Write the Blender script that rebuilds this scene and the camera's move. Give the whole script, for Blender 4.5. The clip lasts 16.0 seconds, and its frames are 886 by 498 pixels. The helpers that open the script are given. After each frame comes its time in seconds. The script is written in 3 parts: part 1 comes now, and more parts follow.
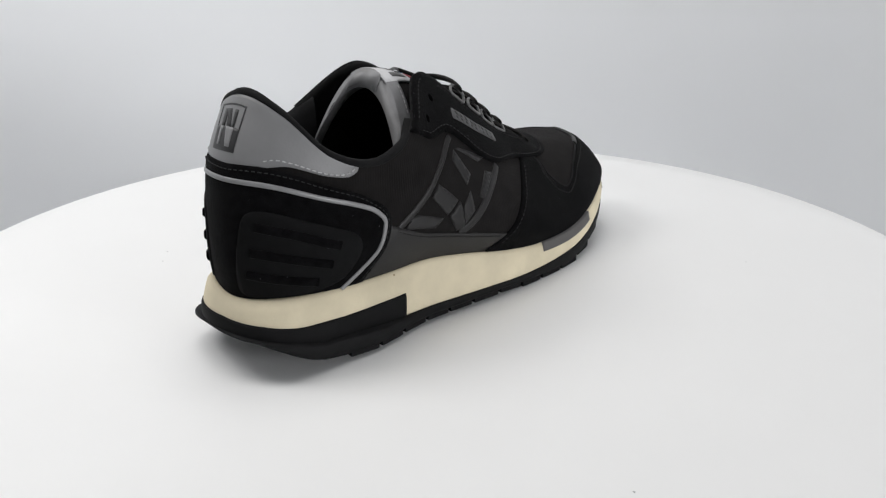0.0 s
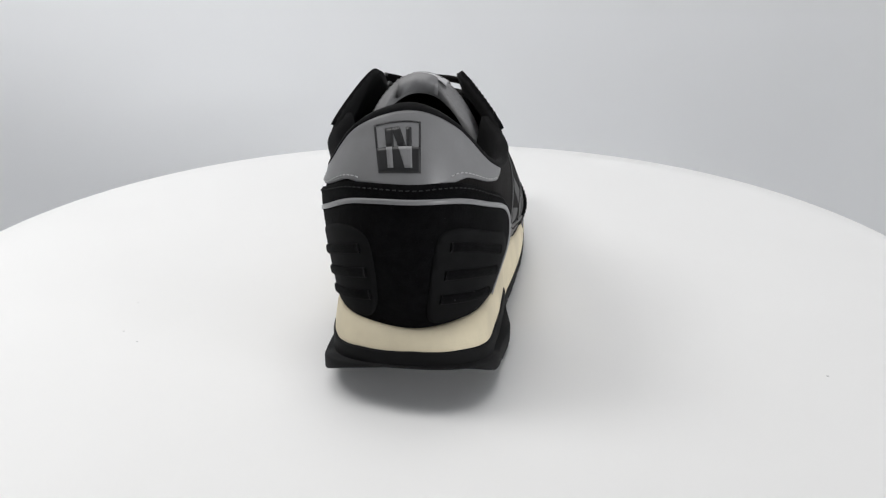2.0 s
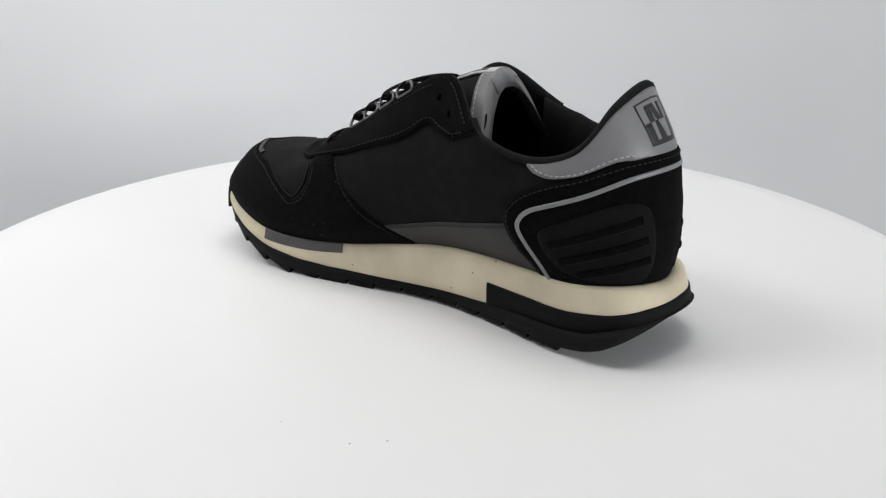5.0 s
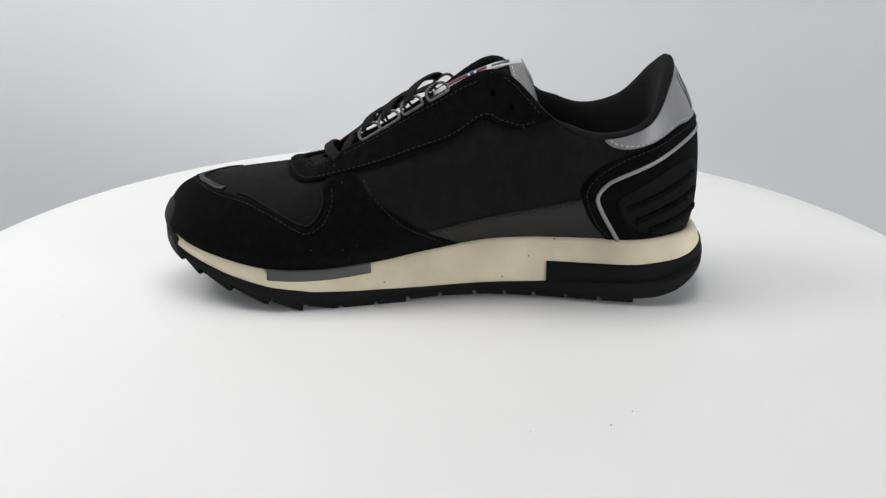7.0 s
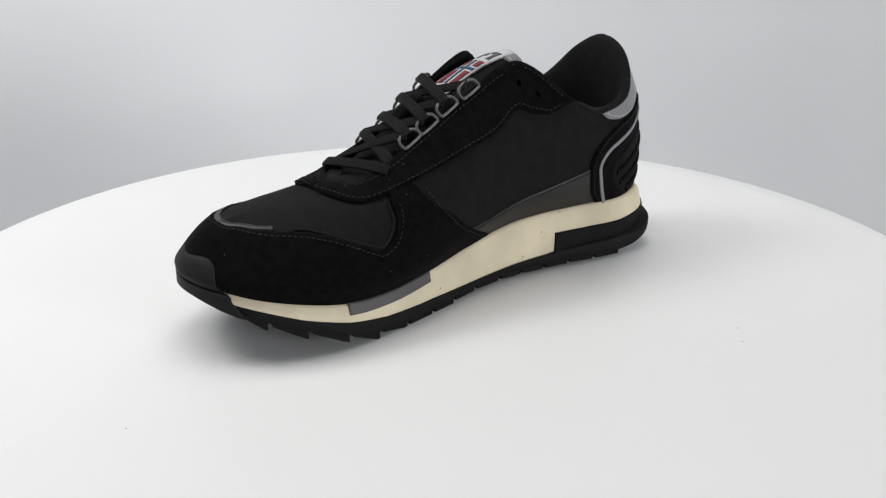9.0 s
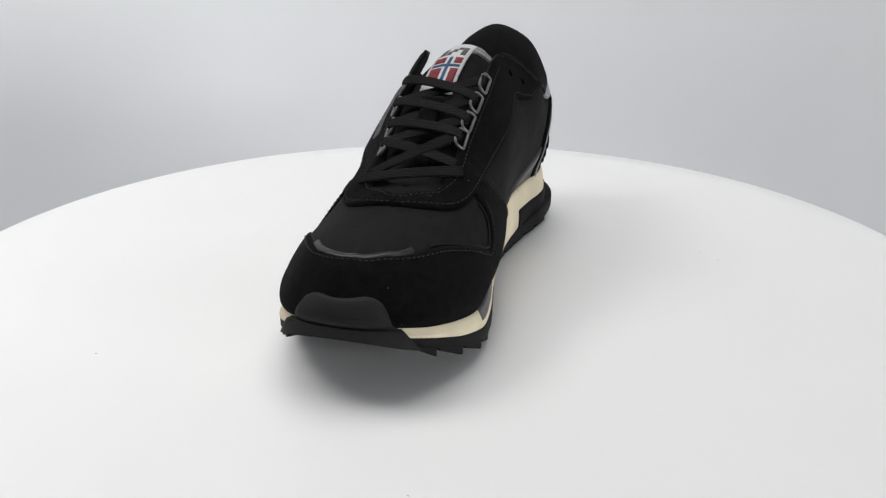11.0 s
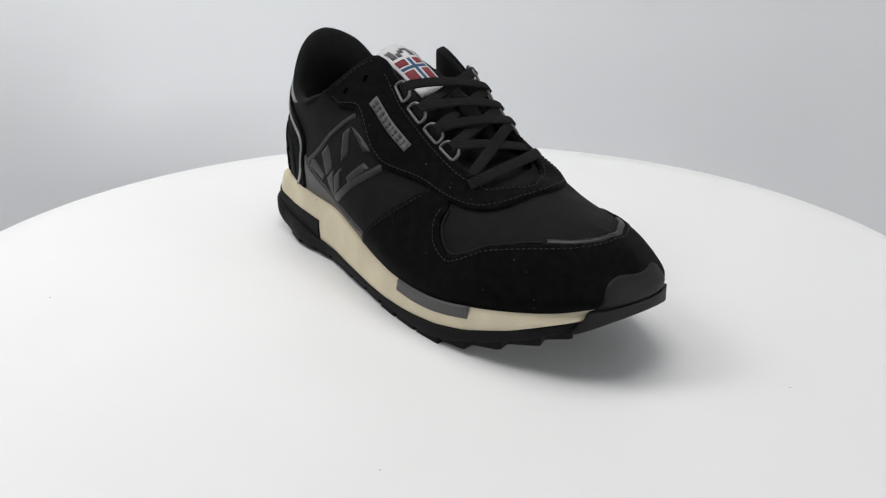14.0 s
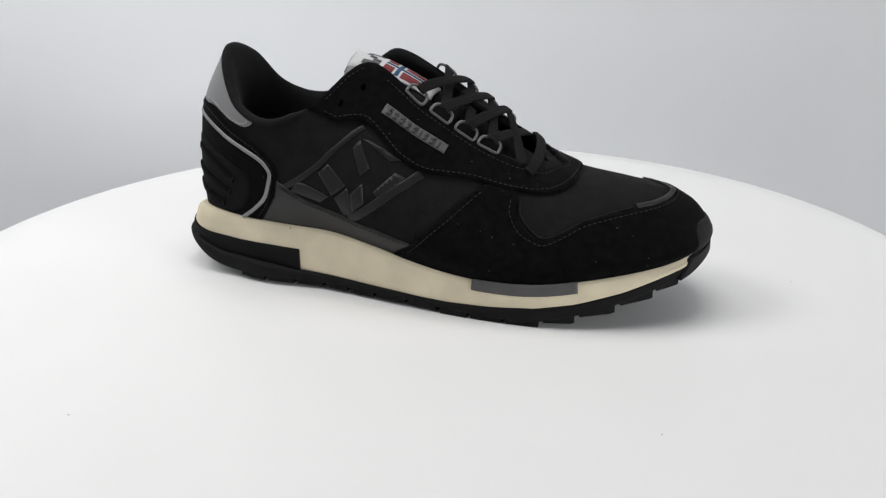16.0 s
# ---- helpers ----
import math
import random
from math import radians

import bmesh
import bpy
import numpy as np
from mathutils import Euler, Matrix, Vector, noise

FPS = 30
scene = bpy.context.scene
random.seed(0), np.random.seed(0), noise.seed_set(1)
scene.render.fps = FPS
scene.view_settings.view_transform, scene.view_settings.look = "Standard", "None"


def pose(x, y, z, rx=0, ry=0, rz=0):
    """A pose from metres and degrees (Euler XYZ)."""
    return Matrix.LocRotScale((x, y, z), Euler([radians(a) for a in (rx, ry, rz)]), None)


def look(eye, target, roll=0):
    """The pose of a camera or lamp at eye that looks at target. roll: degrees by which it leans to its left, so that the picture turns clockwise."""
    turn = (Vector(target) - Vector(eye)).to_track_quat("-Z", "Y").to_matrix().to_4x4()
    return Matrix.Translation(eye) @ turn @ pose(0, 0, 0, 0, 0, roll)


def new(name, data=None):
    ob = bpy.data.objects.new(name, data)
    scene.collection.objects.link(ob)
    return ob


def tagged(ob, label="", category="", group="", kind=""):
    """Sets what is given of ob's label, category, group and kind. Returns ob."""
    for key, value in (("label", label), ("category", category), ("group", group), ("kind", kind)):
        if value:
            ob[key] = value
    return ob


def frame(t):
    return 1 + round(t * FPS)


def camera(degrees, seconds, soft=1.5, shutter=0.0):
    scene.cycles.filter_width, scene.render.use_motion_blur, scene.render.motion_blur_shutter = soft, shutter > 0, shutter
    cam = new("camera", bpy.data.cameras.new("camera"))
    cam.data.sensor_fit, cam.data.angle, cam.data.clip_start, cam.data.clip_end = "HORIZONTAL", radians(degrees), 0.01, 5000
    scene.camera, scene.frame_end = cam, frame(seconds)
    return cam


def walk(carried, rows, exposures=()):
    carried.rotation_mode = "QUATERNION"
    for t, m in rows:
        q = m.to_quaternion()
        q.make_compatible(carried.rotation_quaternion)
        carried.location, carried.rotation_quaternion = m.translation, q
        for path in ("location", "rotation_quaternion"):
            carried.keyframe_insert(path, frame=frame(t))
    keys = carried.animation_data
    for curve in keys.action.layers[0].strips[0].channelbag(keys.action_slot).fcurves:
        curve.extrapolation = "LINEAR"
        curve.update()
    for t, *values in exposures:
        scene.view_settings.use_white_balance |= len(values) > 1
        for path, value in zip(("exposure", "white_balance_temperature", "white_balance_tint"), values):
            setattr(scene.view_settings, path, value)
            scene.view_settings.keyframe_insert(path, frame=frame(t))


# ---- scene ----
cam = camera(52.63, 16.0, soft=1.25)
EYE = Vector((-0.0176, -0.4724, 0.2043))
AIM = EYE + Vector((0.04274, 0.92940, -0.36658))
walk(cam, [(0.0, look(EYE, AIM, -0.1)), (16.0, look(EYE, AIM, -0.1))])

# ---- light ----
world = bpy.data.worlds.new("studio_air")
world.use_nodes = True
world.node_tree.nodes["Background"].inputs["Color"].default_value = (0.9, 0.95, 1.0, 1)
world.node_tree.nodes["Background"].inputs["Strength"].default_value = 0.3
scene.world = world
scene.view_settings.exposure = 0.0


def softbox(name, eye, target, size_x, size_y, watts, colour):
    lamp = bpy.data.lights.new(name, "AREA")
    lamp.shape, lamp.size, lamp.size_y = "RECTANGLE", size_x, size_y
    lamp.energy, lamp.color = watts, colour
    ob = new(name, lamp)
    ob.matrix_world = look(eye, target)
    return ob


softbox("softbox_overhead", (-0.03, 0.08, 1.2), (0.0, 0.0, 0.0), 0.75, 0.75, 7.3, (1.0, 0.99, 0.98))
softbox("softbox_left", (-0.53, 0.0, 0.72), (0.0, 0.0, 0.0), 0.32, 0.32, 2.9, (1.0, 0.99, 0.975))
# added fill from the front right, no known source, brightens the backdrop's left
softbox("backdrop_fill", (1.3, -1.15, 0.30), (-0.5, 0.45, 0.3), 0.7, 0.55, 15.1, (0.985, 0.99, 1.0))


# ---- materials ----
def material(name, colour, rough=0.6, metal=0.0, vary=0.15, scale=60.0, bump=0.0, bump_scale=400.0, sheen=0.0, coat=0.0, spec=0.5, stretch=(1, 1, 1)):
    m = bpy.data.materials.new(name)
    m.use_nodes = True
    nt = m.node_tree
    b = nt.nodes["Principled BSDF"]
    b.inputs["Roughness"].default_value = rough
    b.inputs["Metallic"].default_value = metal
    b.inputs["Sheen Weight"].default_value = sheen
    b.inputs["Sheen Roughness"].default_value = 0.4
    b.inputs["Coat Weight"].default_value = coat
    b.inputs["Specular IOR Level"].default_value = spec
    co = nt.nodes.new("ShaderNodeTexCoord")
    mp = nt.nodes.new("ShaderNodeMapping")
    mp.inputs["Scale"].default_value = stretch
    nt.links.new(co.outputs["Object"], mp.inputs["Vector"])
    n1 = nt.nodes.new("ShaderNodeTexNoise")
    n1.inputs["Scale"].default_value, n1.inputs["Detail"].default_value = scale, 6
    nt.links.new(mp.outputs["Vector"], n1.inputs["Vector"])
    ramp = nt.nodes.new("ShaderNodeValToRGB")
    ramp.color_ramp.elements[0].position, ramp.color_ramp.elements[1].position = 0.3, 0.7
    ramp.color_ramp.elements[0].color = (*[c * (1 - vary) for c in colour], 1)
    ramp.color_ramp.elements[1].color = (*[min(1, c * (1 + vary)) for c in colour], 1)
    nt.links.new(n1.outputs["Fac"], ramp.inputs["Fac"])
    nt.links.new(ramp.outputs["Color"], b.inputs["Base Color"])
    if bump:
        n2 = nt.nodes.new("ShaderNodeTexNoise")
        n2.inputs["Scale"].default_value, n2.inputs["Detail"].default_value = bump_scale, 4
        nt.links.new(mp.outputs["Vector"], n2.inputs["Vector"])
        bp = nt.nodes.new("ShaderNodeBump")
        bp.inputs["Strength"].default_value, bp.inputs["Distance"].default_value = bump, 0.001
        nt.links.new(n2.outputs["Fac"], bp.inputs["Height"])
        nt.links.new(bp.outputs["Normal"], b.inputs["Normal"])
    return m


def woven(name, colour, rough, scale, bump, spec=0.13, axis_2="Z"):
    """Cloth: two crossed wave textures as relief over a mottled colour."""
    m = material(name, colour, rough, vary=0.2, scale=150.0, sheen=0.015, spec=spec)
    nt = m.node_tree
    co = nt.nodes.new("ShaderNodeTexCoord")
    b = nt.nodes["Principled BSDF"]
    waves = []
    for axis in ("Y", axis_2):
        w = nt.nodes.new("ShaderNodeTexWave")
        w.bands_direction = axis
        w.inputs["Scale"].default_value, w.inputs["Distortion"].default_value = scale, 0.4
        nt.links.new(co.outputs["Object"], w.inputs["Vector"])
        waves.append(w)
    mx = nt.nodes.new("ShaderNodeMath")
    mx.operation = "ADD"
    nt.links.new(waves[0].outputs["Fac"], mx.inputs[0])
    nt.links.new(waves[1].outputs["Fac"], mx.inputs[1])
    bp = nt.nodes.new("ShaderNodeBump")
    bp.inputs["Strength"].default_value, bp.inputs["Distance"].default_value = bump, 0.0004
    nt.links.new(mx.outputs[0], bp.inputs["Height"])
    nt.links.new(bp.outputs["Normal"], b.inputs["Normal"])
    return m


def linty(m, colour, scale, size):
    """Sparse pale lint caught in a nap."""
    nt = m.node_tree
    b = nt.nodes["Principled BSDF"]
    old = b.inputs["Base Color"].links[0].from_socket
    co = nt.nodes.new("ShaderNodeTexCoord")
    vo = nt.nodes.new("ShaderNodeTexVoronoi")
    vo.inputs["Scale"].default_value = scale
    nt.links.new(co.outputs["Object"], vo.inputs["Vector"])
    near = nt.nodes.new("ShaderNodeMath")
    near.operation, near.inputs[1].default_value = "LESS_THAN", size
    nt.links.new(vo.outputs["Distance"], near.inputs[0])
    mix = nt.nodes.new("ShaderNodeMix")
    mix.data_type = "RGBA"
    nt.links.new(near.outputs[0], mix.inputs["Factor"])
    nt.links.new(old, mix.inputs["A"])
    mix.inputs["B"].default_value = (*colour, 1)
    nt.links.new(mix.outputs["Result"], b.inputs["Base Color"])
    return m


WHITE_TOP = material("white_laminate", (0.80, 0.80, 0.80), 0.45, vary=0.012, scale=9.0, bump=0.02, bump_scale=600, spec=0.4)
BACKDROP = material("backdrop_paper", (0.765, 0.775, 0.79), 0.85, vary=0.02, scale=3.0, spec=0.2)
ROOM = material("white_paint", (0.72, 0.73, 0.74), 0.9, vary=0.02, scale=4.0, spec=0.2)
NYLON = woven("black_nylon", (0.0088, 0.0080, 0.0080), 0.8, 240.0, 0.16, 0.085, "X")
LINING = woven("black_lining", (0.008, 0.008, 0.0085), 0.8, 420.0, 0.12, 0.1)
SUEDE = linty(material("black_suede", (0.0035, 0.0035, 0.0039), 0.95, vary=0.4, scale=240.0, bump=0.5, bump_scale=1600, sheen=0.025, spec=0.05), (0.11, 0.11, 0.115), 150.0, 0.04)
GREY_LEATHER = material("grey_synthetic_leather", (0.185, 0.185, 0.19), 0.42, vary=0.05, scale=90.0, bump=0.08, bump_scale=900)
DARK_LEATHER = material("dark_grey_synthetic", (0.0082, 0.0077, 0.0077), 0.42, vary=0.08, scale=90.0, bump=0.08, bump_scale=900, spec=0.38)
REFLECTIVE = material("reflective_grey_tape", (0.20, 0.20, 0.205), 0.35, vary=0.05, scale=200.0, spec=0.6)
CREAM = linty(material("cream_foam", (0.64, 0.57, 0.42), 0.75, vary=0.12, scale=38.0, bump=0.16, bump_scale=500, spec=0.25), (0.30, 0.24, 0.15), 85.0, 0.05)
RUBBER = material("black_rubber", (0.0065, 0.0065, 0.007), 0.7, vary=0.2, scale=120.0, bump=0.12, bump_scale=700, spec=0.14)
BLOCK = material("matt_black_foam", (0.0045, 0.0045, 0.005), 0.75, vary=0.2, scale=120.0, bump=0.1, bump_scale=700, spec=0.15)
GREY_PATCH = material("grey_rubber", (0.072, 0.068, 0.068), 0.6, vary=0.08, scale=120.0, bump=0.1)


# ---- mesh helpers ----
def shade(me, smooth=True):
    me.polygons.foreach_set("use_smooth", [smooth] * len(me.polygons))


def part(name, bm, mat, parent, label="", smooth=True):
    me = bpy.data.meshes.new(name)
    bm.normal_update()
    bm.to_mesh(me)
    bm.free()
    me.materials.append(mat)
    shade(me, smooth)
    ob = new(name, me)
    ob.parent = parent
    return tagged(ob, label)


def grid_mesh(rows, closed=False):
    """A bmesh of quads through rows of points of equal length; closed joins each row's ends."""
    bm = bmesh.new()
    vs = [[bm.verts.new(p) for p in row] for row in rows]
    n = len(rows[0])
    for a, b in zip(vs, vs[1:]):
        for j in range(n if closed else n - 1):
            k = (j + 1) % n
            bm.faces.new((a[j], a[k], b[k], b[j]))
    return bm


# ---- the studio ----
def lathe(name, profile, steps, mat, a0=0.0, a1=360.0):
    full = abs(a1 - a0) > 359.9
    count = steps if full else steps + 1
    rows = []
    for r, z in profile:
        rows.append([(r * math.cos(radians(a0 + (a1 - a0) * k / steps)), r * math.sin(radians(a0 + (a1 - a0) * k / steps)), z) for k in range(count)])
    bm = grid_mesh(rows, full)
    bmesh.ops.remove_doubles(bm, verts=bm.verts, dist=1e-6)
    bmesh.ops.recalc_face_normals(bm, faces=bm.faces)
    me = bpy.data.meshes.new(name)
    bm.to_mesh(me)
    bm.free()
    me.materials.append(mat)
    shade(me)
    return me


RADIUS = 0.2957
table = tagged(new("turntable"), "round white laminate turntable with a thin rounded edge", "turntable")
disc = new("disc", lathe("disc", [(0, -0.016), (RADIUS - 0.004, -0.016), (RADIUS - 0.001, -0.013), (RADIUS, -0.009), (RADIUS - 0.0002, -0.003), (RADIUS - 0.001, -0.0008), (RADIUS - 0.0025, 0.0), (RADIUS - 0.02, 0.0), (0, 0.0)], 256, WHITE_TOP))
disc.parent = table
base = tagged(new("base", lathe("base", [(0, -0.239), (0.11, -0.239), (0.115, -0.234), (0.115, -0.021), (0.11, -0.0165), (0, -0.0165)], 64, WHITE_TOP)), "low white drum under the disc")
base.parent = table


def sweep():
    """Floor of the set and the paper behind it, one sheet with a wide cove, bowed round the table."""
    prof = [(0.0, -0.24), (0.54, -0.24)]
    for k in range(0, 13):
        a = radians(90 * k / 12)
        prof.append((0.55 + 0.05 * math.sin(a), -0.24 + 0.05 * (1 - math.cos(a))))
    prof += [(0.60, 0.2), (0.60, 0.5)]
    return lathe("backdrop", prof, 96, BACKDROP, -8.0, 188.0)


tagged(new("backdrop", sweep()), "pale grey seamless paper curving up behind the turntable", "backdrop", kind="structure")


def slab(name, lo, hi, mat, label, category):
    bm = bmesh.new()
    bmesh.ops.create_cube(bm, size=1.0)
    for v in bm.verts:
        v.co = Vector([lo[i] + (hi[i] - lo[i]) * (v.co[i] + 0.5) for i in range(3)])
    me = bpy.data.meshes.new(name)
    bm.to_mesh(me)
    bm.free()
    me.materials.append(mat)
    return tagged(new(name, me), label, category, kind="structure")


slab("floor", (-2.2, -2.2, -0.36), (2.2, 2.2, -0.25), ROOM, "plain pale studio floor", "floor")
slab("wall_north", (-2.2, 2.2, -0.36), (2.2, 2.3, 2.2), ROOM, "plain white studio wall", "wall")
slab("wall_south", (-2.2, -2.3, -0.36), (2.2, -2.2, 2.2), ROOM, "plain white studio wall", "wall")
slab("wall_east", (2.2, -2.3, -0.36), (2.3, 2.3, 2.2), ROOM, "plain white studio wall", "wall")
slab("wall_west", (-2.3, -2.3, -0.36), (-2.2, 2.3, 2.2), ROOM, "plain white studio wall", "wall")
slab("ceiling", (-2.3, -2.3, 2.2), (2.3, 2.3, 2.3), ROOM, "plain white studio ceiling", "ceiling")


# ---- the sneaker's form ----
# Guide rails round the upper, from the middle of the heel to the tip of the toe, in mm:
# feather line, lower wall, upper wall and top line, outer (lateral) and inner (medial) side.
FEATHER_OUT = [(-1, -137, 38), (19.4, -129.2, 40), (30, -105, 39), (34, -78, 38), (37, -50, 37.5), (42, -25, 34), (47.3, 5, 28.0), (50.8, 32, 24.8), (52.2, 62, 25.0), (48, 90, 28.9), (37.8, 119.5, 34.3), (25, 136.5, 38.8), (2, 143.8, 41)]
FEATHER_IN = [(-1, -137, 38), (-24, -129, 40), (-34, -106, 39), (-30, -78, 38.5), (-27.5, -50, 38.5), (-27, -25, 37), (-29.5, 5, 32.0), (-33.5, 32, 27.3), (-39, 62, 25.0), (-41, 90, 27.0), (-33.2, 119.5, 33.5), (-20, 136.5, 38.8), (2, 143.8, 41)]
LOW_OUT = [(-1, -140.2, 60), (18.3, -130.0, 61), (32.4, -106.4, 60), (39.8, -78, 58), (45, -50, 57), (49.6, -25, 54), (52.6, 4, 47), (54.2, 32, 40), (52, 61, 38), (49, 89, 40), (38.8, 118.5, 43), (26, 137, 45), (2, 145.8, 46)]
LOW_IN = [(-1, -140.2, 60), (-23.6, -130.6, 61), (-37.0, -107, 60), (-40, -78, 58), (-38, -50, 57), (-36, -25, 56), (-37, 4, 50), (-42, 32, 43), (-44, 61, 40), (-43, 89, 41), (-34.2, 118.5, 44), (-21, 137, 45), (2, 145.8, 46)]
HIGH_OUT = [(-1, -136.2, 97), (15.8, -128.0, 95), (30.6, -105.4, 86), (37.6, -78, 80), (42, -52, 80), (41.5, -28, 84), (40.8, 2, 76), (39, 31, 66), (38, 60, 61), (34, 82, 61), (26.8, 105.5, 62), (18, 124, 61), (2, 137.8, 58)]
HIGH_IN = [(-1, -136.2, 97), (-23.6, -127.8, 95), (-39.0, -106.5, 86), (-43.4, -79, 80), (-43, -52, 83), (-40, -28, 87), (-38.5, 2, 83), (-36, 31, 74), (-36, 60, 66), (-30, 82, 63), (-21.2, 105.5, 63), (-13, 124, 61.5), (2, 137.8, 58)]
TOP_OUT = [(-2.5, -121.6, 127.4), (15.0, -116.8, 119.6), (29.6, -103.4, 101.0), (37, -82, 94.6), (36, -58, 104.5), (17, -32, 125), (21, 0, 105), (20, 28, 87), (18, 53, 77), (0.4, 62, 75), (1.0, 84.8, 69.5), (1.1, 109.0, 67), (1.1, 124.4, 65)]
TOP_IN = [(-2.5, -121.6, 127.4), (-23.4, -116.8, 119.4), (-36.4, -105.4, 101.0), (-39.5, -82, 94.8), (-42.5, -58, 105), (-25, -31.5, 125.7), (-22, 1, 111), (-20, 28, 94), (-18, 54, 79), (0.4, 62, 75), (1.0, 84.8, 69.5), (1.1, 109.0, 67), (1.1, 124.4, 65)]
OUTER = np.array([FEATHER_OUT, LOW_OUT, HIGH_OUT, TOP_OUT], float) / 1000
INNER = np.array([FEATHER_IN, LOW_IN, HIGH_IN, TOP_IN], float) / 1000


def catmull(pts, u):
    """A smooth curve through pts (n, 3) at the parameters u, 0 to n - 1; straight beyond the ends."""
    pts = np.asarray(pts, float)
    n = len(pts)
    ext = np.vstack([2 * pts[0] - pts[1], pts, 2 * pts[-1] - pts[-2]])
    u = np.asarray(u, float)
    i = np.clip(np.floor(u).astype(int), 0, n - 2)
    f = (u - i)[..., None]
    p0, p1, p2, p3 = ext[i], ext[i + 1], ext[i + 2], ext[i + 3]
    return 0.5 * (2 * p1 + (p2 - p0) * f + (2 * p0 - 5 * p1 + 4 * p2 - p3) * f * f + (3 * p1 - p0 - 3 * p2 + p3) * f ** 3)


# The rails run round the whole shoe: the outer side for 0 to 12, the inner side for 12 to 24.
RING = np.concatenate([OUTER, INNER[:, 11:0:-1]], axis=1)


def ring_curve(pts, u):
    """As catmull, on a closed ring of points."""
    n = len(pts)
    u = np.asarray(u, float) % n
    i = np.floor(u).astype(int)
    f = (u - i)[..., None]
    p0, p1, p2, p3 = pts[(i - 1) % n], pts[i % n], pts[(i + 1) % n], pts[(i + 2) % n]
    return 0.5 * (2 * p1 + (p2 - p0) * f + (2 * p0 - 5 * p1 + 4 * p2 - p3) * f * f + (3 * p1 - p0 - 3 * p2 + p3) * f ** 3)


def surface(u, v):
    """The upper's outside at u round the shoe (0 heel, 12 toe, 24 heel again) and v from the feather line (0) to the top line (3)."""
    u, v = np.broadcast_arrays(np.asarray(u, float), np.asarray(v, float))
    rails = np.stack([ring_curve(RING[k], u) for k in range(4)])
    open_end = 2 * rails[-1:] - rails[-2:-1]
    across = ring_curve(RING[2], 24 - u)[None]
    closed = np.clip((np.abs(u % 24 - 12) - 3.6) / -0.8, 0, 1)[None, ..., None]
    ext = np.concatenate([2 * rails[:1] - rails[1:2], rails, open_end + (across - open_end) * closed])
    i = np.clip(np.floor(v).astype(int), 0, 2)
    f = (v - i)[..., None]
    take = lambda k: np.take_along_axis(ext, (i + k)[None, ..., None], 0)[0]
    p0, p1, p2, p3 = take(0), take(1), take(2), take(3)
    return 0.5 * (2 * p1 + (p2 - p0) * f + (2 * p0 - 5 * p1 + 4 * p2 - p3) * f * f + (3 * p1 - p0 - 3 * p2 + p3) * f ** 3)


def outward(u, v):
    """The unit normal of the upper, pointing out."""
    e = 0.02
    u, v = np.asarray(u, float), np.asarray(v, float)
    du = surface(u + e, v) - surface(u - e, v)
    dv = surface(u, np.minimum(v + e, 3)) - surface(u, np.maximum(v - e, 0))
    n = np.cross(du, dv)
    return n / (np.linalg.norm(n, axis=-1, keepdims=True) + 1e-12)


def skin(u, v, off=0.0):
    return surface(u, v) + np.asarray(off)[..., None] * outward(u, v)


# ---- the sneaker ----
sneaker = tagged(new("sneaker"), "black suede and nylon sneaker with cream midsole on the turntable", "shoe")


def side_normal(u):
    """The plan's outward direction of the feather line."""
    e = 0.05
    d = ring_curve(RING[0], u + e) - ring_curve(RING[0], u - e)
    n = np.stack([d[..., 1], -d[..., 0], 0 * d[..., 0]], -1)
    return n / (np.linalg.norm(n, axis=-1, keepdims=True) + 1e-12)


def rim(u, off, z):
    """Points round the sole: the feather line moved out by off at the height z."""
    u = np.asarray(u, float)
    p = ring_curve(RING[0], u) + side_normal(u) * (np.zeros_like(u) + off)[..., None]
    p[..., 2] = z
    return p


def foam_bottom(p):
    """The height of the foam's lower edge at points of the rim; it sags a little at the waist, more on the outer side."""
    x, y = p[..., 0], p[..., 1]
    z = np.interp(y, [-0.137, -0.115, -0.06, -0.026, 0.008, 0.042, 0.065, 0.085, 0.107, 0.130, 0.146], [0.0255, 0.0168, 0.0148, 0.0140, 0.0127, 0.0125, 0.0137, 0.0172, 0.0235, 0.0325, 0.0385])
    return z - np.interp(x, [-0.01, 0.02], [0.0004, 0.0018]) * np.interp(y, [-0.11, -0.07, 0.02, 0.06], [0, 1, 1, 0])


def sole_bottom(y):
    return np.interp(y, [-0.152, -0.145, -0.135, -0.127, -0.118, -0.108, -0.06, 0.0, 0.03, 0.06, 0.075, 0.092, 0.108, 0.123, 0.138, 0.152], [0.0275, 0.0228, 0.0168, 0.0124, 0.0094, 0.0080, 0.0078, 0.0077, 0.0064, 0.0057, 0.0082, 0.0127, 0.0180, 0.0238, 0.0312, 0.0400])


def heel_mask(u):
    y = ring_curve(RING[0], u)[..., 1]
    return np.clip((-y - 0.10) / 0.037, 0, 1) ** 1.6


def toe_mask(u):
    y = ring_curve(RING[0], u)[..., 1]
    return np.clip((y - 0.10) / 0.045, 0, 1)


def foam_flare(u, k):
    """How far the foam's wall stands out from the feather line, from its top (k = 0) to its bottom (1)."""
    w = (np.asarray(u, float) + 12) % 24 - 12
    ledge = 0.0020 * np.exp(-(((w - 0.95) / 0.7) ** 2))
    return ledge + 0.0026 + 0.0016 * math.sin(k * 2.3) + (0.004 + 0.002 * k) * heel_mask(u) - 0.0012 * toe_mask(u)


US = np.arange(0, 24, 0.1)
COLLAR_R, COLLAR_L = 3.98, -4.0


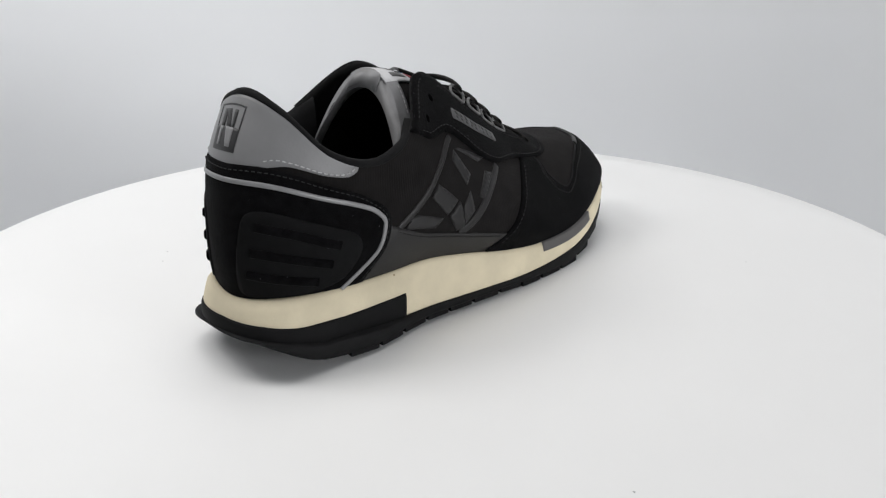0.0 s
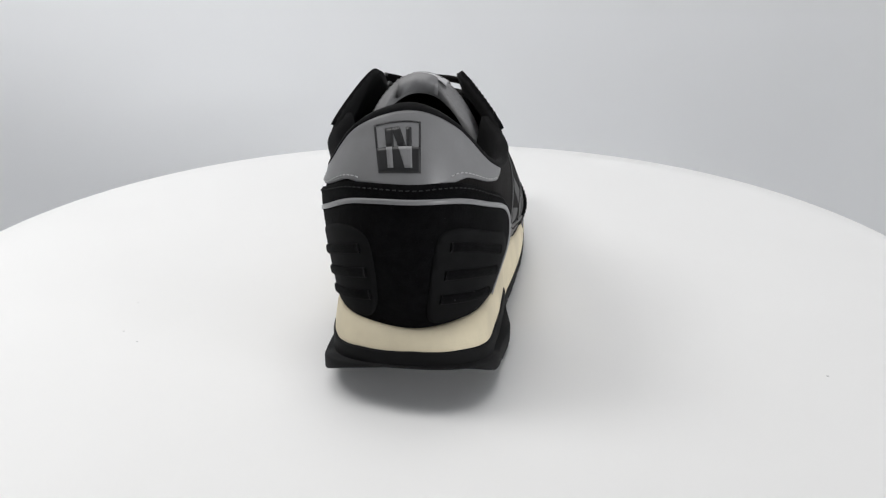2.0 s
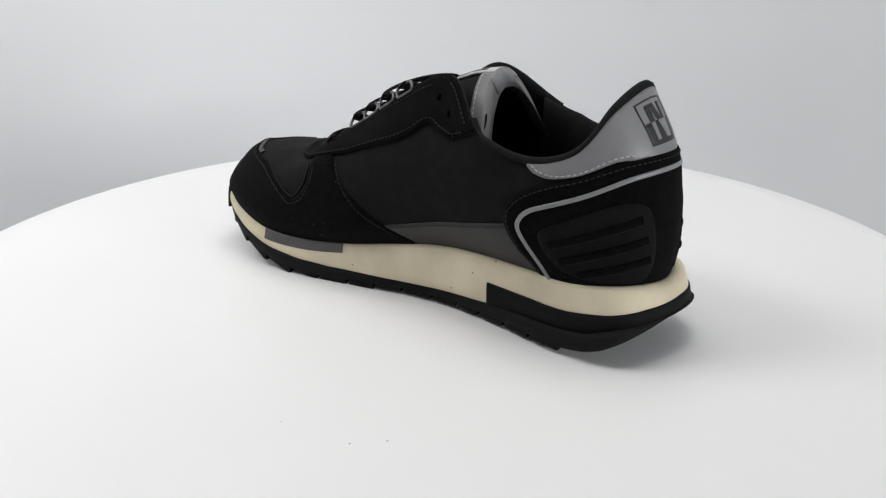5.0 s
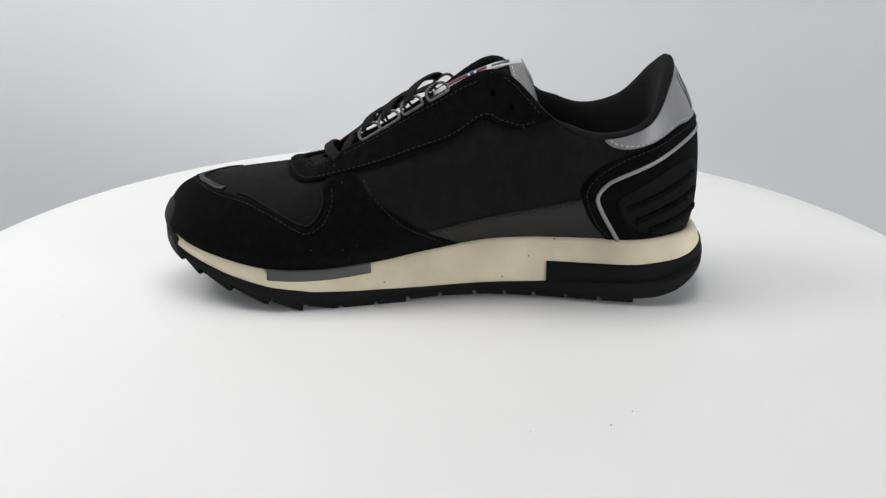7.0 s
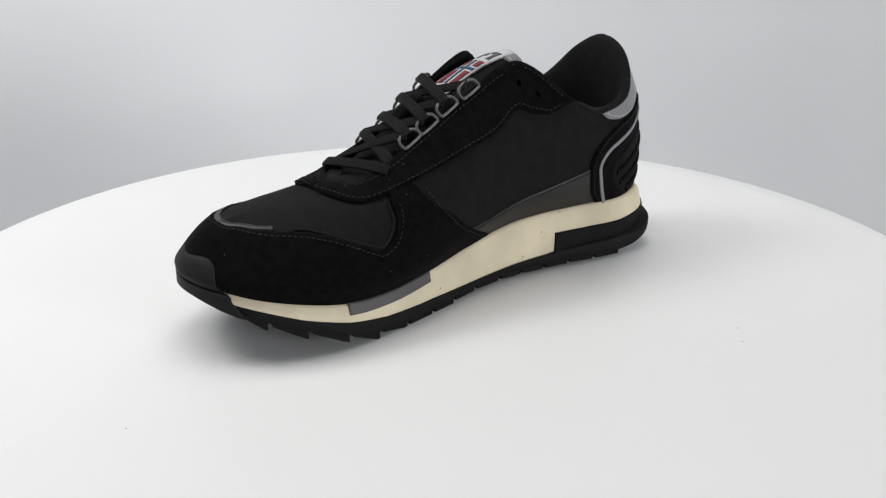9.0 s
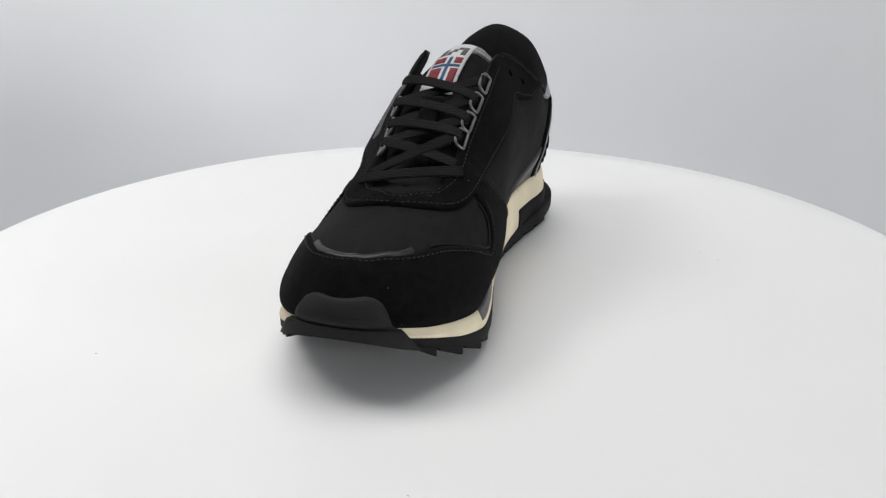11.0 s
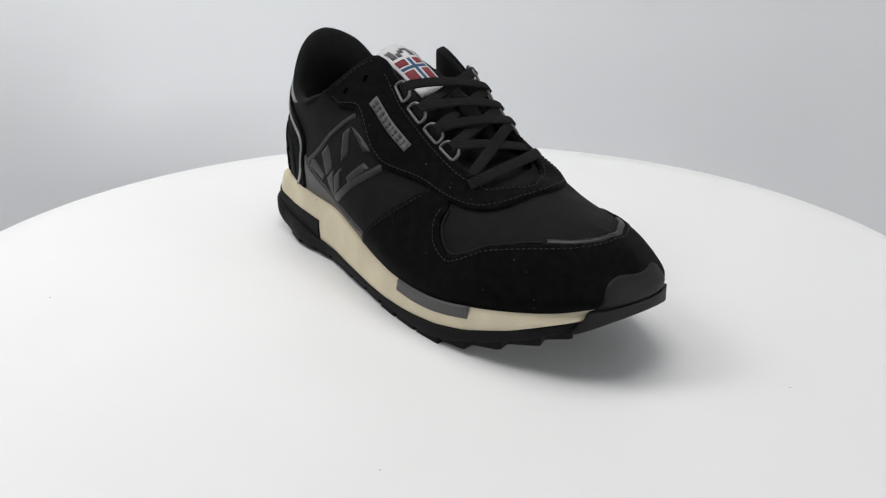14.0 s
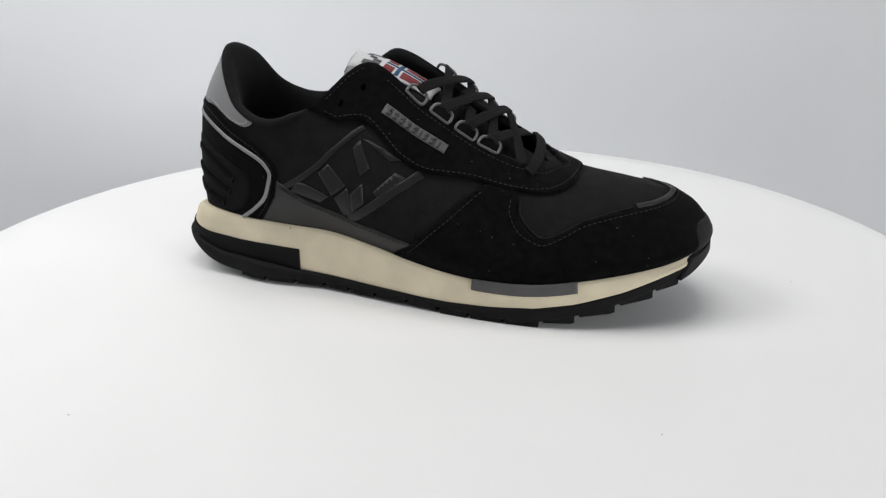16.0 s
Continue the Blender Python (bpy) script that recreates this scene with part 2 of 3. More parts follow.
def build_upper():
    vs = np.arange(-0.15, 3.001, 0.105)
    vs[-1] = 3.0
    rows = [surface(US, np.full_like(US, max(v, 0))) - (np.array([0, 0, 0.006]) if v < 0 else 0) for v in vs]
    bm = grid_mesh([r.tolist() for r in rows], True)
    bmesh.ops.remove_doubles(bm, verts=bm.verts, dist=2e-4)
    part("upper", bm, NYLON, sneaker, "black woven nylon body of the upper")
    # the lining: the inside of the wall, folded over the edges of the throat
    u = np.arange(-9, 9.01, 0.1)
    rows = [surface(u, np.full_like(u, v)) - off * outward(u, np.full_like(u, v)) for v, off in ((3.0, 0.0), (3.0, 0.0015), (2.9, 0.0026), (2.5, 0.003), (2.0, 0.003), (1.5, 0.003), (1.0, 0.003), (0.5, 0.003), (0.0, 0.003))]
    part("wall_lining", grid_mesh([r.tolist() for r in rows]), LINING, sneaker)


def build_collar():
    """The padded collar: a soft roll over the top line, thick inside."""
    u = np.arange(COLLAR_L - 0.3, COLLAR_R + 0.31, 0.08)
    n = outward(u, np.full_like(u, 2.95))
    n[:, 2] = 0
    n /= np.linalg.norm(n, axis=1, keepdims=True)
    p = surface(u, np.full_like(u, 3.0))
    ends = np.clip(np.minimum(u - u[0], u[-1] - u) / 0.7, 0, 1)[:, None]
    rows = []
    for out, up in ((0.0003, -0.0015), (0.0013, -0.0012), (0.0016, -0.0002), (0.0008, 0.0014), (-0.0012, 0.0021), (-0.0030, 0.0013), (-0.0045, -0.0015), (-0.0058, -0.007), (-0.0070, -0.014), (-0.0080, -0.024), (-0.0070, -0.035), (-0.006, -0.048)):
        rows.append((p + n * (out if out < -0.001 else out * ends - 0.0012 * (1 - ends)) + np.array([0, 0, 1.0]) * (up * ends - 0.002 * (1 - ends) if up > -0.004 else up)).tolist())
    part("collar", grid_mesh(rows), LINING, sneaker, "padded black fabric collar and lining")
    rows = [rim(US, -0.004, ring_curve(RING[0], US)[:, 2] + 0.008), rim(US, -0.02, ring_curve(RING[0], US)[:, 2] + 0.006)]
    bm = grid_mesh([r.tolist() for r in rows], True)
    bm.faces.new(list(bm.verts)[len(US):])
    part("insole", bm, LINING, sneaker)


# ---- panels on the upper ----
def loop(pts, closed=True, per=7):
    """A smooth line through the points; a point given twice stays a corner."""
    pts = np.array(pts, float)
    out = []
    n = len(pts)
    for i in range(n if closed else n - 1):
        g = (lambda k: pts[k % n]) if closed else (lambda k: pts[min(max(k, 0), n - 1)])
        p0, p1, p2, p3 = g(i - 1), g(i), g(i + 1), g(i + 2)
        if np.allclose(p1, p2):
            continue
        for f in np.arange(per) / per:
            out.append(hermite(p0, p1, p2, p3, f))
    if not closed:
        out.append(pts[-1])
    return np.array(out)


def hermite(p0, p1, p2, p3, f):
    m1, m2 = 0.42 * (p2 - p0), 0.42 * (p3 - p1)
    return (2 * f ** 3 - 3 * f * f + 1) * p1 + (f ** 3 - 2 * f * f + f) * m1 + (3 * f * f - 2 * f ** 3) * p2 + (f ** 3 - f * f) * m2


def clip(poly, axis, value, sign):
    out = []
    for a, b in zip(poly, poly[1:] + poly[:1]):
        da, db = (a[axis] - value) * sign, (b[axis] - value) * sign
        if da >= 0:
            out.append(a)
        if (da >= 0) != (db >= 0):
            f = da / (da - db)
            out.append((a[0] + (b[0] - a[0]) * f, a[1] + (b[1] - a[1]) * f))
    return out


def panel_faces(line, step_u, step_v):
    """The area inside a line in (u, v), cut into cells: corner points and faces."""
    poly = [tuple(p) for p in line]
    lo, hi = line.min(0), line.max(0)
    nu, nv = max(1, math.ceil((hi[0] - lo[0]) / step_u)), max(1, math.ceil((hi[1] - lo[1]) / step_v))
    index, verts, faces = {}, [], []
    for i in range(nu):
        u0, u1 = lo[0] + (hi[0] - lo[0]) * i / nu, lo[0] + (hi[0] - lo[0]) * (i + 1) / nu
        col = clip(clip(poly, 0, u0, 1), 0, u1, -1)
        if len(col) < 3:
            continue
        for j in range(nv):
            v0, v1 = lo[1] + (hi[1] - lo[1]) * j / nv, lo[1] + (hi[1] - lo[1]) * (j + 1) / nv
            cell = clip(clip(col, 1, v0, 1), 1, v1, -1)
            ids = []
            for p in cell:
                key = (round(p[0], 4), round(p[1], 4))
                if key not in index:
                    index[key] = len(verts)
                    verts.append(key)
                if not ids or ids[-1] != index[key]:
                    ids.append(index[key])
            if len(ids) > 1 and ids[0] == ids[-1]:
                ids.pop()
            if len(set(ids)) >= 3 and len(set(ids)) == len(ids):
                faces.append(ids)
    return np.array(verts), faces


def panel_bm(line, off, thick, step_u=0.12, step_v=0.07, bm=None):
    """A raised piece of material on the upper with a rolled edge."""
    uv, faces = panel_faces(np.asarray(line, float), step_u, step_v)
    bm = bm or bmesh.new()
    base, nrm = surface(uv[:, 0], uv[:, 1]), outward(uv[:, 0], uv[:, 1])
    count = {}
    for f in faces:
        for a, b in zip(f, f[1:] + f[:1]):
            count[(min(a, b), max(a, b))] = count.get((min(a, b), max(a, b)), 0) + 1
    edge = {k for e, c in count.items() if c == 1 for k in e}
    tops = [bm.verts.new(base[k] + nrm[k] * (off + thick * (0.72 if k in edge else 1.0))) for k in range(len(uv))]
    lows = {k: bm.verts.new(base[k] + nrm[k] * (off - 0.0008)) for k in edge}
    for f in faces:
        try:
            bm.faces.new([tops[k] for k in f])
        except ValueError:
            continue
        for a, b in zip(f, f[1:] + f[:1]):
            if count[(min(a, b), max(a, b))] == 1:
                try:
                    bm.faces.new((tops[b], tops[a], lows[a], lows[b]))
                except ValueError:
                    pass
    return bm


def panel(name, pts, off, thick, mat, parent, label="", smooth_line=True, **steps):
    line = loop(pts) if smooth_line else np.array(pts, float)
    return part(name, panel_bm(line, off, thick, **steps), mat, parent, label)


def ribbon_bm(points, normals, width, height, bm=None, flat=0.45, prof=None):
    """A half-round band along points; normals point away from the shoe."""
    points, normals = np.asarray(points), np.asarray(normals)
    tang = np.gradient(points, axis=0)
    side = np.cross(tang, normals)
    side /= np.linalg.norm(side, axis=1, keepdims=True) + 1e-12
    bm = bm or bmesh.new()
    prof = prof or [(-0.5, -0.3), (-0.5, flat), (-0.36, 0.88), (0, 1.0), (0.36, 0.88), (0.5, flat), (0.5, -0.3)]
    rows = [[bm.verts.new(p + s * a * width + n * b * height) for a, b in prof] for p, s, n in zip(points, side, normals)]
    for r0, r1 in zip(rows, rows[1:]):
        for k in range(len(prof)):
            j = (k + 1) % len(prof)
            bm.faces.new((r0[k], r0[j], r1[j], r1[k]))
    bm.faces.new(rows[0])
    bm.faces.new(rows[-1][::-1])
    return bm


def strip(name, path, off, width, height, mat, parent, label="", per=8):
    uv = loop(path, closed=False, per=per)
    pts, nrm = skin(uv[:, 0], uv[:, 1], off), outward(uv[:, 0], uv[:, 1])
    return part(name, ribbon_bm(pts, nrm, width, height), mat, parent, label)


def stitches(path, off, mat, parent, pitch=0.0027, length=0.0016, width=0.0005):
    """A seam: short threads along a line on the upper."""
    uv = loop(path, closed=False, per=14)
    pts, nrm = skin(uv[:, 0], uv[:, 1], off), outward(uv[:, 0], uv[:, 1])
    return dashes(pts, nrm, mat, parent, pitch, length, width)


def dashes(pts, nrm, mat, parent, pitch=0.0027, length=0.0017, width=0.0006):
    run = np.concatenate([[0], np.cumsum(np.linalg.norm(np.diff(pts, axis=0), axis=1))])
    bm = bmesh.new()
    at = lambda s, arr: np.array([np.interp(s, run, arr[:, k]) for k in range(3)])
    s = pitch / 2
    while s + length < run[-1]:
        ends = [at(s, pts), at(s + length / 2, pts) + at(s, nrm) * 0.0002, at(s + length, pts)]
        ribbon_bm(ends, [at(s, nrm)] * 3, width, 0.00028, bm)
        s += pitch
    return part("stitching", bm, mat, parent)


THREAD_LIGHT = material("pale_grey_thread", (0.42, 0.42, 0.42), 0.8, vary=0.1, scale=300)
THREAD_DARK = material("charcoal_thread", (0.0043, 0.0045, 0.0049), 0.8, vary=0.1, scale=300)
PAD = material("black_moulded_pad", (0.0052, 0.0053, 0.0057), 0.8, vary=0.15, scale=150, bump=0.15, bump_scale=900, spec=0.09)
PRINT_GREY = material("charcoal_print", (0.0095, 0.009, 0.0095), 0.45, vary=0.1, scale=90, spec=0.3)
INK = material("black_print", (0.012, 0.012, 0.013), 0.45, vary=0.1, scale=90)
METAL = material("grey_enamelled_metal", (0.11, 0.11, 0.11), 0.38, metal=0.35, vary=0.08, scale=200)
LACE = woven("black_lace_cord", (0.010, 0.0092, 0.0092), 0.85, 300.0, 0.3)
LABEL_WHITE = material("white_woven_label", (0.50, 0.50, 0.51), 0.7, vary=0.06, scale=400, bump=0.2, bump_scale=1500)
LABEL_RED = material("red_woven_label", (0.15, 0.010, 0.016), 0.75, vary=0.12, scale=400, bump=0.2, bump_scale=1500)
LABEL_BLUE = material("blue_woven_label", (0.015, 0.06, 0.13), 0.75, vary=0.12, scale=400, bump=0.2, bump_scale=1500)
LABEL_GREY = material("silver_woven_label", (0.06, 0.06, 0.062), 0.5, vary=0.15, scale=400, bump=0.3, bump_scale=1200)
TRIM_GREY = material("grey_tongue_lining", (0.17, 0.17, 0.175), 0.6, vary=0.08, scale=200, bump=0.3, bump_scale=1200)
HOLE_SHADE = material("hole_shade", (0.001, 0.001, 0.001), 1.0, vary=0.1, spec=0.0)

build_upper()
build_collar()

# side strips above the foam
panel("side_strip", [(2.4, 0.0), (2.4, 0.0), (2.9, 0.9), (2.95, 1.3), (2.95, 1.3), (3.15, 1.2), (3.8, 0.86), (4.9, 0.68), (5.9, 0.62), (5.9, 0.62), (5.45, 0.0), (5.45, 0.0)], 0.0, 0.0009, DARK_LEATHER, sneaker, "dark grey smooth synthetic strip")
panel("side_strip", [(18.3, 0.0), (18.3, 0.0), (17.9, 0.74), (17.9, 0.74), (18.75, 0.78), (19.5, 0.92), (20.25, 1.1), (21.0, 1.3), (21.0, 1.3), (21.5, 0.0), (21.5, 0.0)], 0.0, 0.0009, DARK_LEATHER, sneaker, "dark grey smooth synthetic strip")
stitches([(3.1, 1.12), (3.8, 0.78), (4.9, 0.60), (5.7, 0.56)], 0.001, THREAD_DARK, sneaker)
stitches([(18.1, 0.68), (18.75, 0.71), (19.5, 0.85), (20.25, 1.03), (20.9, 1.2)], 0.001, THREAD_DARK, sneaker)

# grey heel tab
tab = panel("heel_tab", [(2.54, 2.99), (2.54, 2.99), (2.48, 2.72), (2.28, 2.44), (1.9, 2.32), (1.35, 2.24), (0.9, 2.1), (0.0, 2.0), (-0.9, 2.1), (-1.3, 2.2), (-1.9, 2.26), (-2.4, 2.38), (-2.75, 2.65), (-2.98, 2.99), (-2.98, 2.99), (-1.5, 2.99), (0, 2.99), (1.3, 2.99)], 0.0, 0.0013, GREY_LEATHER, sneaker, "grey smooth synthetic heel tab with stitched lower corners")
stitches([(2.44, 2.95), (2.38, 2.72), (2.2, 2.5), (1.88, 2.38), (1.35, 2.31), (1.05, 2.25), (0.85, 2.18)], 0.0013, THREAD_LIGHT, tab)
stitches([(-2.86, 2.95), (-2.64, 2.67), (-2.32, 2.43), (-1.9, 2.32), (-1.4, 2.28), (-1.1, 2.22), (-0.9, 2.16)], 0.0013, THREAD_LIGHT, tab)

# the toe's suede mudguard, with the vamp's window
mudguard = panel("mudguard", [(5.45, 0.0), (5.45, 0.0), (6.1, 1.0), (6.6, 1.6), (7.05, 2.1), (7.2, 2.32), (7.2, 2.32), (7.7, 2.36), (7.7, 2.36), (7.73, 2.05), (7.72, 1.82), (7.9, 1.58), (8.2, 1.42), (8.5, 1.5), (9.0, 1.73), (9.45, 1.82), (10.2, 1.92), (10.75, 2.02), (11.1, 2.14), (11.35, 2.28), (11.55, 2.42), (11.8, 2.58), (12, 2.63), (12.2, 2.58), (12.45, 2.42), (12.65, 2.30), (12.95, 2.17), (13.35, 2.02), (13.9, 1.9), (14.5, 1.84), (15.08, 1.68), (15.55, 1.47), (15.83, 1.36), (16.07, 1.5), (16.2, 1.75), (16.15, 2.1), (16.15, 2.36), (16.15, 2.36), (16.6, 2.34), (16.6, 2.34), (16.9, 1.77), (17.4, 1.35), (18.0, 0.75), (18.6, 0.0), (18.6, 0.0)], 0.0, 0.0014, SUEDE, sneaker, "deep black suede toe guard")
stitches([(7.62, 2.1), (7.6, 1.8), (7.8, 1.5), (8.2, 1.32), (8.5, 1.41), (9.0, 1.64), (9.45, 1.73), (10.2, 1.83), (10.75, 1.93), (11.1, 2.05), (11.35, 2.19), (11.55, 2.33), (11.8, 2.49), (12, 2.54), (12.2, 2.49), (12.45, 2.33), (12.65, 2.21), (12.95, 2.08), (13.35, 1.93), (13.9, 1.81), (14.5, 1.75), (15.08, 1.59), (15.55, 1.38), (15.83, 1.27), (16.15, 1.42), (16.31, 1.75), (16.27, 2.1)], 0.0014, THREAD_DARK, mudguard)
stitches([(5.75, 0.3), (6.2, 1.0), (6.7, 1.58), (7.1, 2.05)], 0.0014, THREAD_DARK, mudguard)
stitches([(16.8, 2.05), (17.0, 1.7), (17.4, 1.25), (17.9, 0.75), (18.3, 0.25)], 0.0014, THREAD_DARK, mudguard)
strip("toe_trim", [(10.2, 1.98), (10.75, 2.08), (11.1, 2.20), (11.35, 2.34), (11.55, 2.48), (11.8, 2.64), (12, 2.69), (12.2, 2.64), (12.45, 2.48), (12.65, 2.36), (12.95, 2.23), (13.35, 2.08), (13.75, 2.00)], 0.0005, 0.0030, 0.0008, DARK_LEATHER, sneaker, "narrow glossy dark trim over the toe")
strip("vamp_edge", [(7.78, 2.1), (7.78, 1.84), (7.95, 1.62), (8.2, 1.46), (8.45, 1.5), (9.0, 1.73), (9.45, 1.84), (10.1, 1.95)], 0.0004, 0.0011, 0.0006, RUBBER, sneaker)
strip("vamp_edge", [(14.2, 1.93), (14.5, 1.89), (15.05, 1.71), (15.55, 1.5), (15.83, 1.41), (16.0, 1.52), (16.13, 1.75), (16.1, 2.1)], 0.0004, 0.0011, 0.0006, RUBBER, sneaker)

# heel counter
counter = panel("heel_counter", [(2.5, 0.0), (2.5, 0.0), (2.85, 0.7), (3.0, 1.35), (2.9, 1.68), (2.4, 2.0), (1.6, 2.13), (0.7, 2.1), (0.0, 2.08), (-0.8, 2.1), (-1.5, 2.17), (-2.35, 2.2), (-2.85, 2.0), (-3.12, 1.63), (-3.14, 1.25), (-2.9, 0.55), (-2.6, 0.0), (-2.6, 0.0)], 0.0002, 0.0016, SUEDE, sneaker, "black suede heel counter")
stitches([(2.45, 0.1), (2.77, 0.7), (2.93, 1.33), (2.83, 1.62), (2.37, 1.92), (1.6, 2.05), (0.7, 2.03), (0.0, 2.01), (-0.8, 2.03), (-1.5, 2.09), (-2.32, 2.12), (-2.8, 1.93), (-3.05, 1.6), (-3.07, 1.27), (-2.83, 0.57), (-2.55, 0.1)], 0.0018, THREAD_DARK, counter)
strip("reflective_piping", [(2.06, 0.0), (2.4, 0.35), (2.73, 0.8), (2.87, 1.33), (2.8, 1.52), (2.6, 1.67), (2.15, 1.79), (1.45, 1.86), (0.65, 1.88), (0.0, 1.89), (-0.65, 1.88), (-1.3, 1.86), (-2.1, 1.77), (-2.62, 1.66), (-2.83, 1.48), (-2.88, 1.22), (-2.65, 0.6), (-2.4, 0.0)], 0.0015, 0.0022, 0.0009, REFLECTIVE, counter, "thin reflective grey piping", per=12)
pad_r = panel("heel_pad", [(0.5, 1.5), (0.95, 1.56), (1.6, 1.46), (2.3, 1.25), (2.42, 0.9), (2.1, 0.3), (1.5, 0.06), (0.65, 0.06), (0.25, 0.25), (0.32, 1.05)], 0.0018, 0.0007, PAD, counter, "dark moulded pad with raised ribs")
pad_l = panel("heel_pad", [(-0.75, 1.45), (-1.1, 1.57), (-1.7, 1.54), (-2.5, 1.25), (-2.45, 0.8), (-2.15, 0.35), (-1.6, 0.13), (-0.8, 0.1), (-0.6, 0.5), (-0.62, 1.05)], 0.0018, 0.0007, PAD, counter, "dark moulded pad with raised ribs")
for path in (((0.72, 1.38), (1.4, 1.27), (2.05, 1.06)), ((0.58, 1.05), (1.2, 0.92), (1.9, 0.70)), ((0.48, 0.66), (1.0, 0.5), (1.65, 0.32))):
    strip("rib", path, 0.0023, 0.0042, 0.0013, SUEDE, pad_r)
for path in (((-0.9, 1.34), (-1.6, 1.2), (-2.35, 0.95)), ((-0.78, 1.05), (-1.5, 0.85), (-2.15, 0.58)), ((-0.7, 0.68), (-1.2, 0.5), (-1.85, 0.28))):
    strip("rib", path, 0.0023, 0.0042, 0.0013, SUEDE, pad_l)

# the lacing panel, two halves that meet over the vamp
OUT_EDGE = [(4.2, 2.72), (4.45, 2.47), (4.75, 2.38), (5.1, 2.33), (5.4, 2.2), (5.7, 2.06), (6.15, 2.01), (6.9, 2.22), (7.4, 2.25), (8.1, 2.29), (8.6, 2.3), (8.95, 2.34), (9.25, 2.43), (9.5, 2.6), (9.65, 2.76)]
IN_EDGE = [(14.37, 2.74), (14.6, 2.55), (14.85, 2.43), (15.2, 2.33), (15.6, 2.29), (16.25, 2.28), (16.95, 2.2), (17.85, 2.2), (18.35, 2.25), (18.75, 2.4), (18.95, 2.4), (19.15, 2.36), (19.5, 2.42), (19.75, 2.65)]
THROAT_OUT = [(9.3, 2.86), (9.0, 2.74), (8.5, 2.75), (8.2, 2.88)]
THROAT_IN = [(14.7, 2.86), (15.0, 2.74), (15.45, 2.73), (15.8, 2.88)]
face_bm = panel_bm(loop([(3.95, 3.0), (3.95, 3.0), *OUT_EDGE, (9.75, 3.0), (9.75, 3.0), (9.42, 3.0), (9.42, 3.0), *THROAT_OUT, (8.05, 3.0), (8.05, 3.0), (6.5, 3.0), (5.2, 3.0)]), 0.0003, 0.0017)
panel_bm(loop([(20.0, 3.0), (20.0, 3.0), *IN_EDGE[::-1], (14.25, 3.0), (14.25, 3.0), (14.58, 3.0), (14.58, 3.0), *THROAT_IN, (15.95, 3.0), (15.95, 3.0), (17.5, 3.0), (18.8, 3.0)]), 0.0003, 0.0017, bm=face_bm)
facing = part("lacing_panel", face_bm, SUEDE, sneaker, "black suede lacing panel")
inset = lambda pts, d: [(u, v + d) for u, v in pts]
stitches([*inset(OUT_EDGE, 0.07), (9.69, 2.98)], 0.002, THREAD_DARK, facing)
stitches([(14.31, 2.98), *inset(IN_EDGE, 0.07)], 0.002, THREAD_DARK, facing)
stitches([(5.3, 2.88), (6.0, 2.86), (6.8, 2.83), (7.6, 2.8), (8.1, 2.78), (8.5, 2.68), (9.0, 2.67), (9.38, 2.8), (9.5, 2.97)], 0.002, THREAD_DARK, facing)
stitches([(14.5, 2.97), (14.62, 2.8), (15.0, 2.67), (15.45, 2.66), (15.85, 2.78), (16.4, 2.8), (17.2, 2.83), (18.0, 2.86), (18.7, 2.88)], 0.002, THREAD_DARK, facing)
stitches([(4.25, 2.9), (4.6, 2.92), (4.95, 2.93)], 0.002, THREAD_DARK, facing)
stitches([(19.8, 2.9), (19.4, 2.92), (19.05, 2.93)], 0.002, THREAD_DARK, facing)
# eyelet holes: flat black discs, the shade inside them given as colour
for u, v in ((4.95, 2.72), (4.55, 2.66), (18.95, 2.72), (19.3, 2.64)):
    ring = [(u + 0.042 * math.cos(a), v + 0.04 * math.sin(a)) for a in np.linspace(0, 2 * math.pi, 13)[:-1]]
    panel("eyelet_hole", ring, 0.0021, 0.0001, HOLE_SHADE, facing, smooth_line=False)


def patch(quad, a0, a1, b0, b1, slant=0.0):
    """Corners of a piece of a four-sided field, from fractions across (a) and down (b)."""
    q = np.array(quad, float)
    out = []
    for a, b in ((a0, b0), (a1, b0), (a1 + slant, b1), (a0 + slant, b1)):
        out.append(tuple((q[0] * (1 - a) + q[1] * a) * (1 - b) + (q[3] * (1 - a) + q[2] * a) * b))
    return out


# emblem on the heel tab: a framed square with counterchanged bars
EMBLEM = [(-0.64, 2.86), (0.22, 2.83), (0.18, 2.21), (-0.56, 2.21)]
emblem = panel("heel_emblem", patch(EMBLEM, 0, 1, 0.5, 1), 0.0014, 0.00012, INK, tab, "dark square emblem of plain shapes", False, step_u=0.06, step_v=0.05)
for box in ((0, 1, 0, 0.035), (0, 0.04, 0, 0.5), (0.96, 1, 0, 0.5)):
    panel("emblem_frame", patch(EMBLEM, *box), 0.0014, 0.00012, INK, tab, smooth_line=False, step_u=0.06, step_v=0.05)
for box in ((0.22, 0.38, 0.12, 0.5), (0.66, 0.78, 0.12, 0.5), (0.34, 0.52, 0.12, 0.5, 0.13)):
    panel("emblem_bar", patch(EMBLEM, *box), 0.0014, 0.00014, INK, tab, smooth_line=False, step_u=0.06, step_v=0.05)
for box in ((0.22, 0.34, 0.5, 0.9), (0.62, 0.78, 0.5, 0.9), (0.47, 0.65, 0.5, 0.9, 0.13)):
    panel("emblem_bar", patch(EMBLEM, *box), 0.0016, 0.00014, GREY_LEATHER, tab, smooth_line=False, step_u=0.06, step_v=0.05)

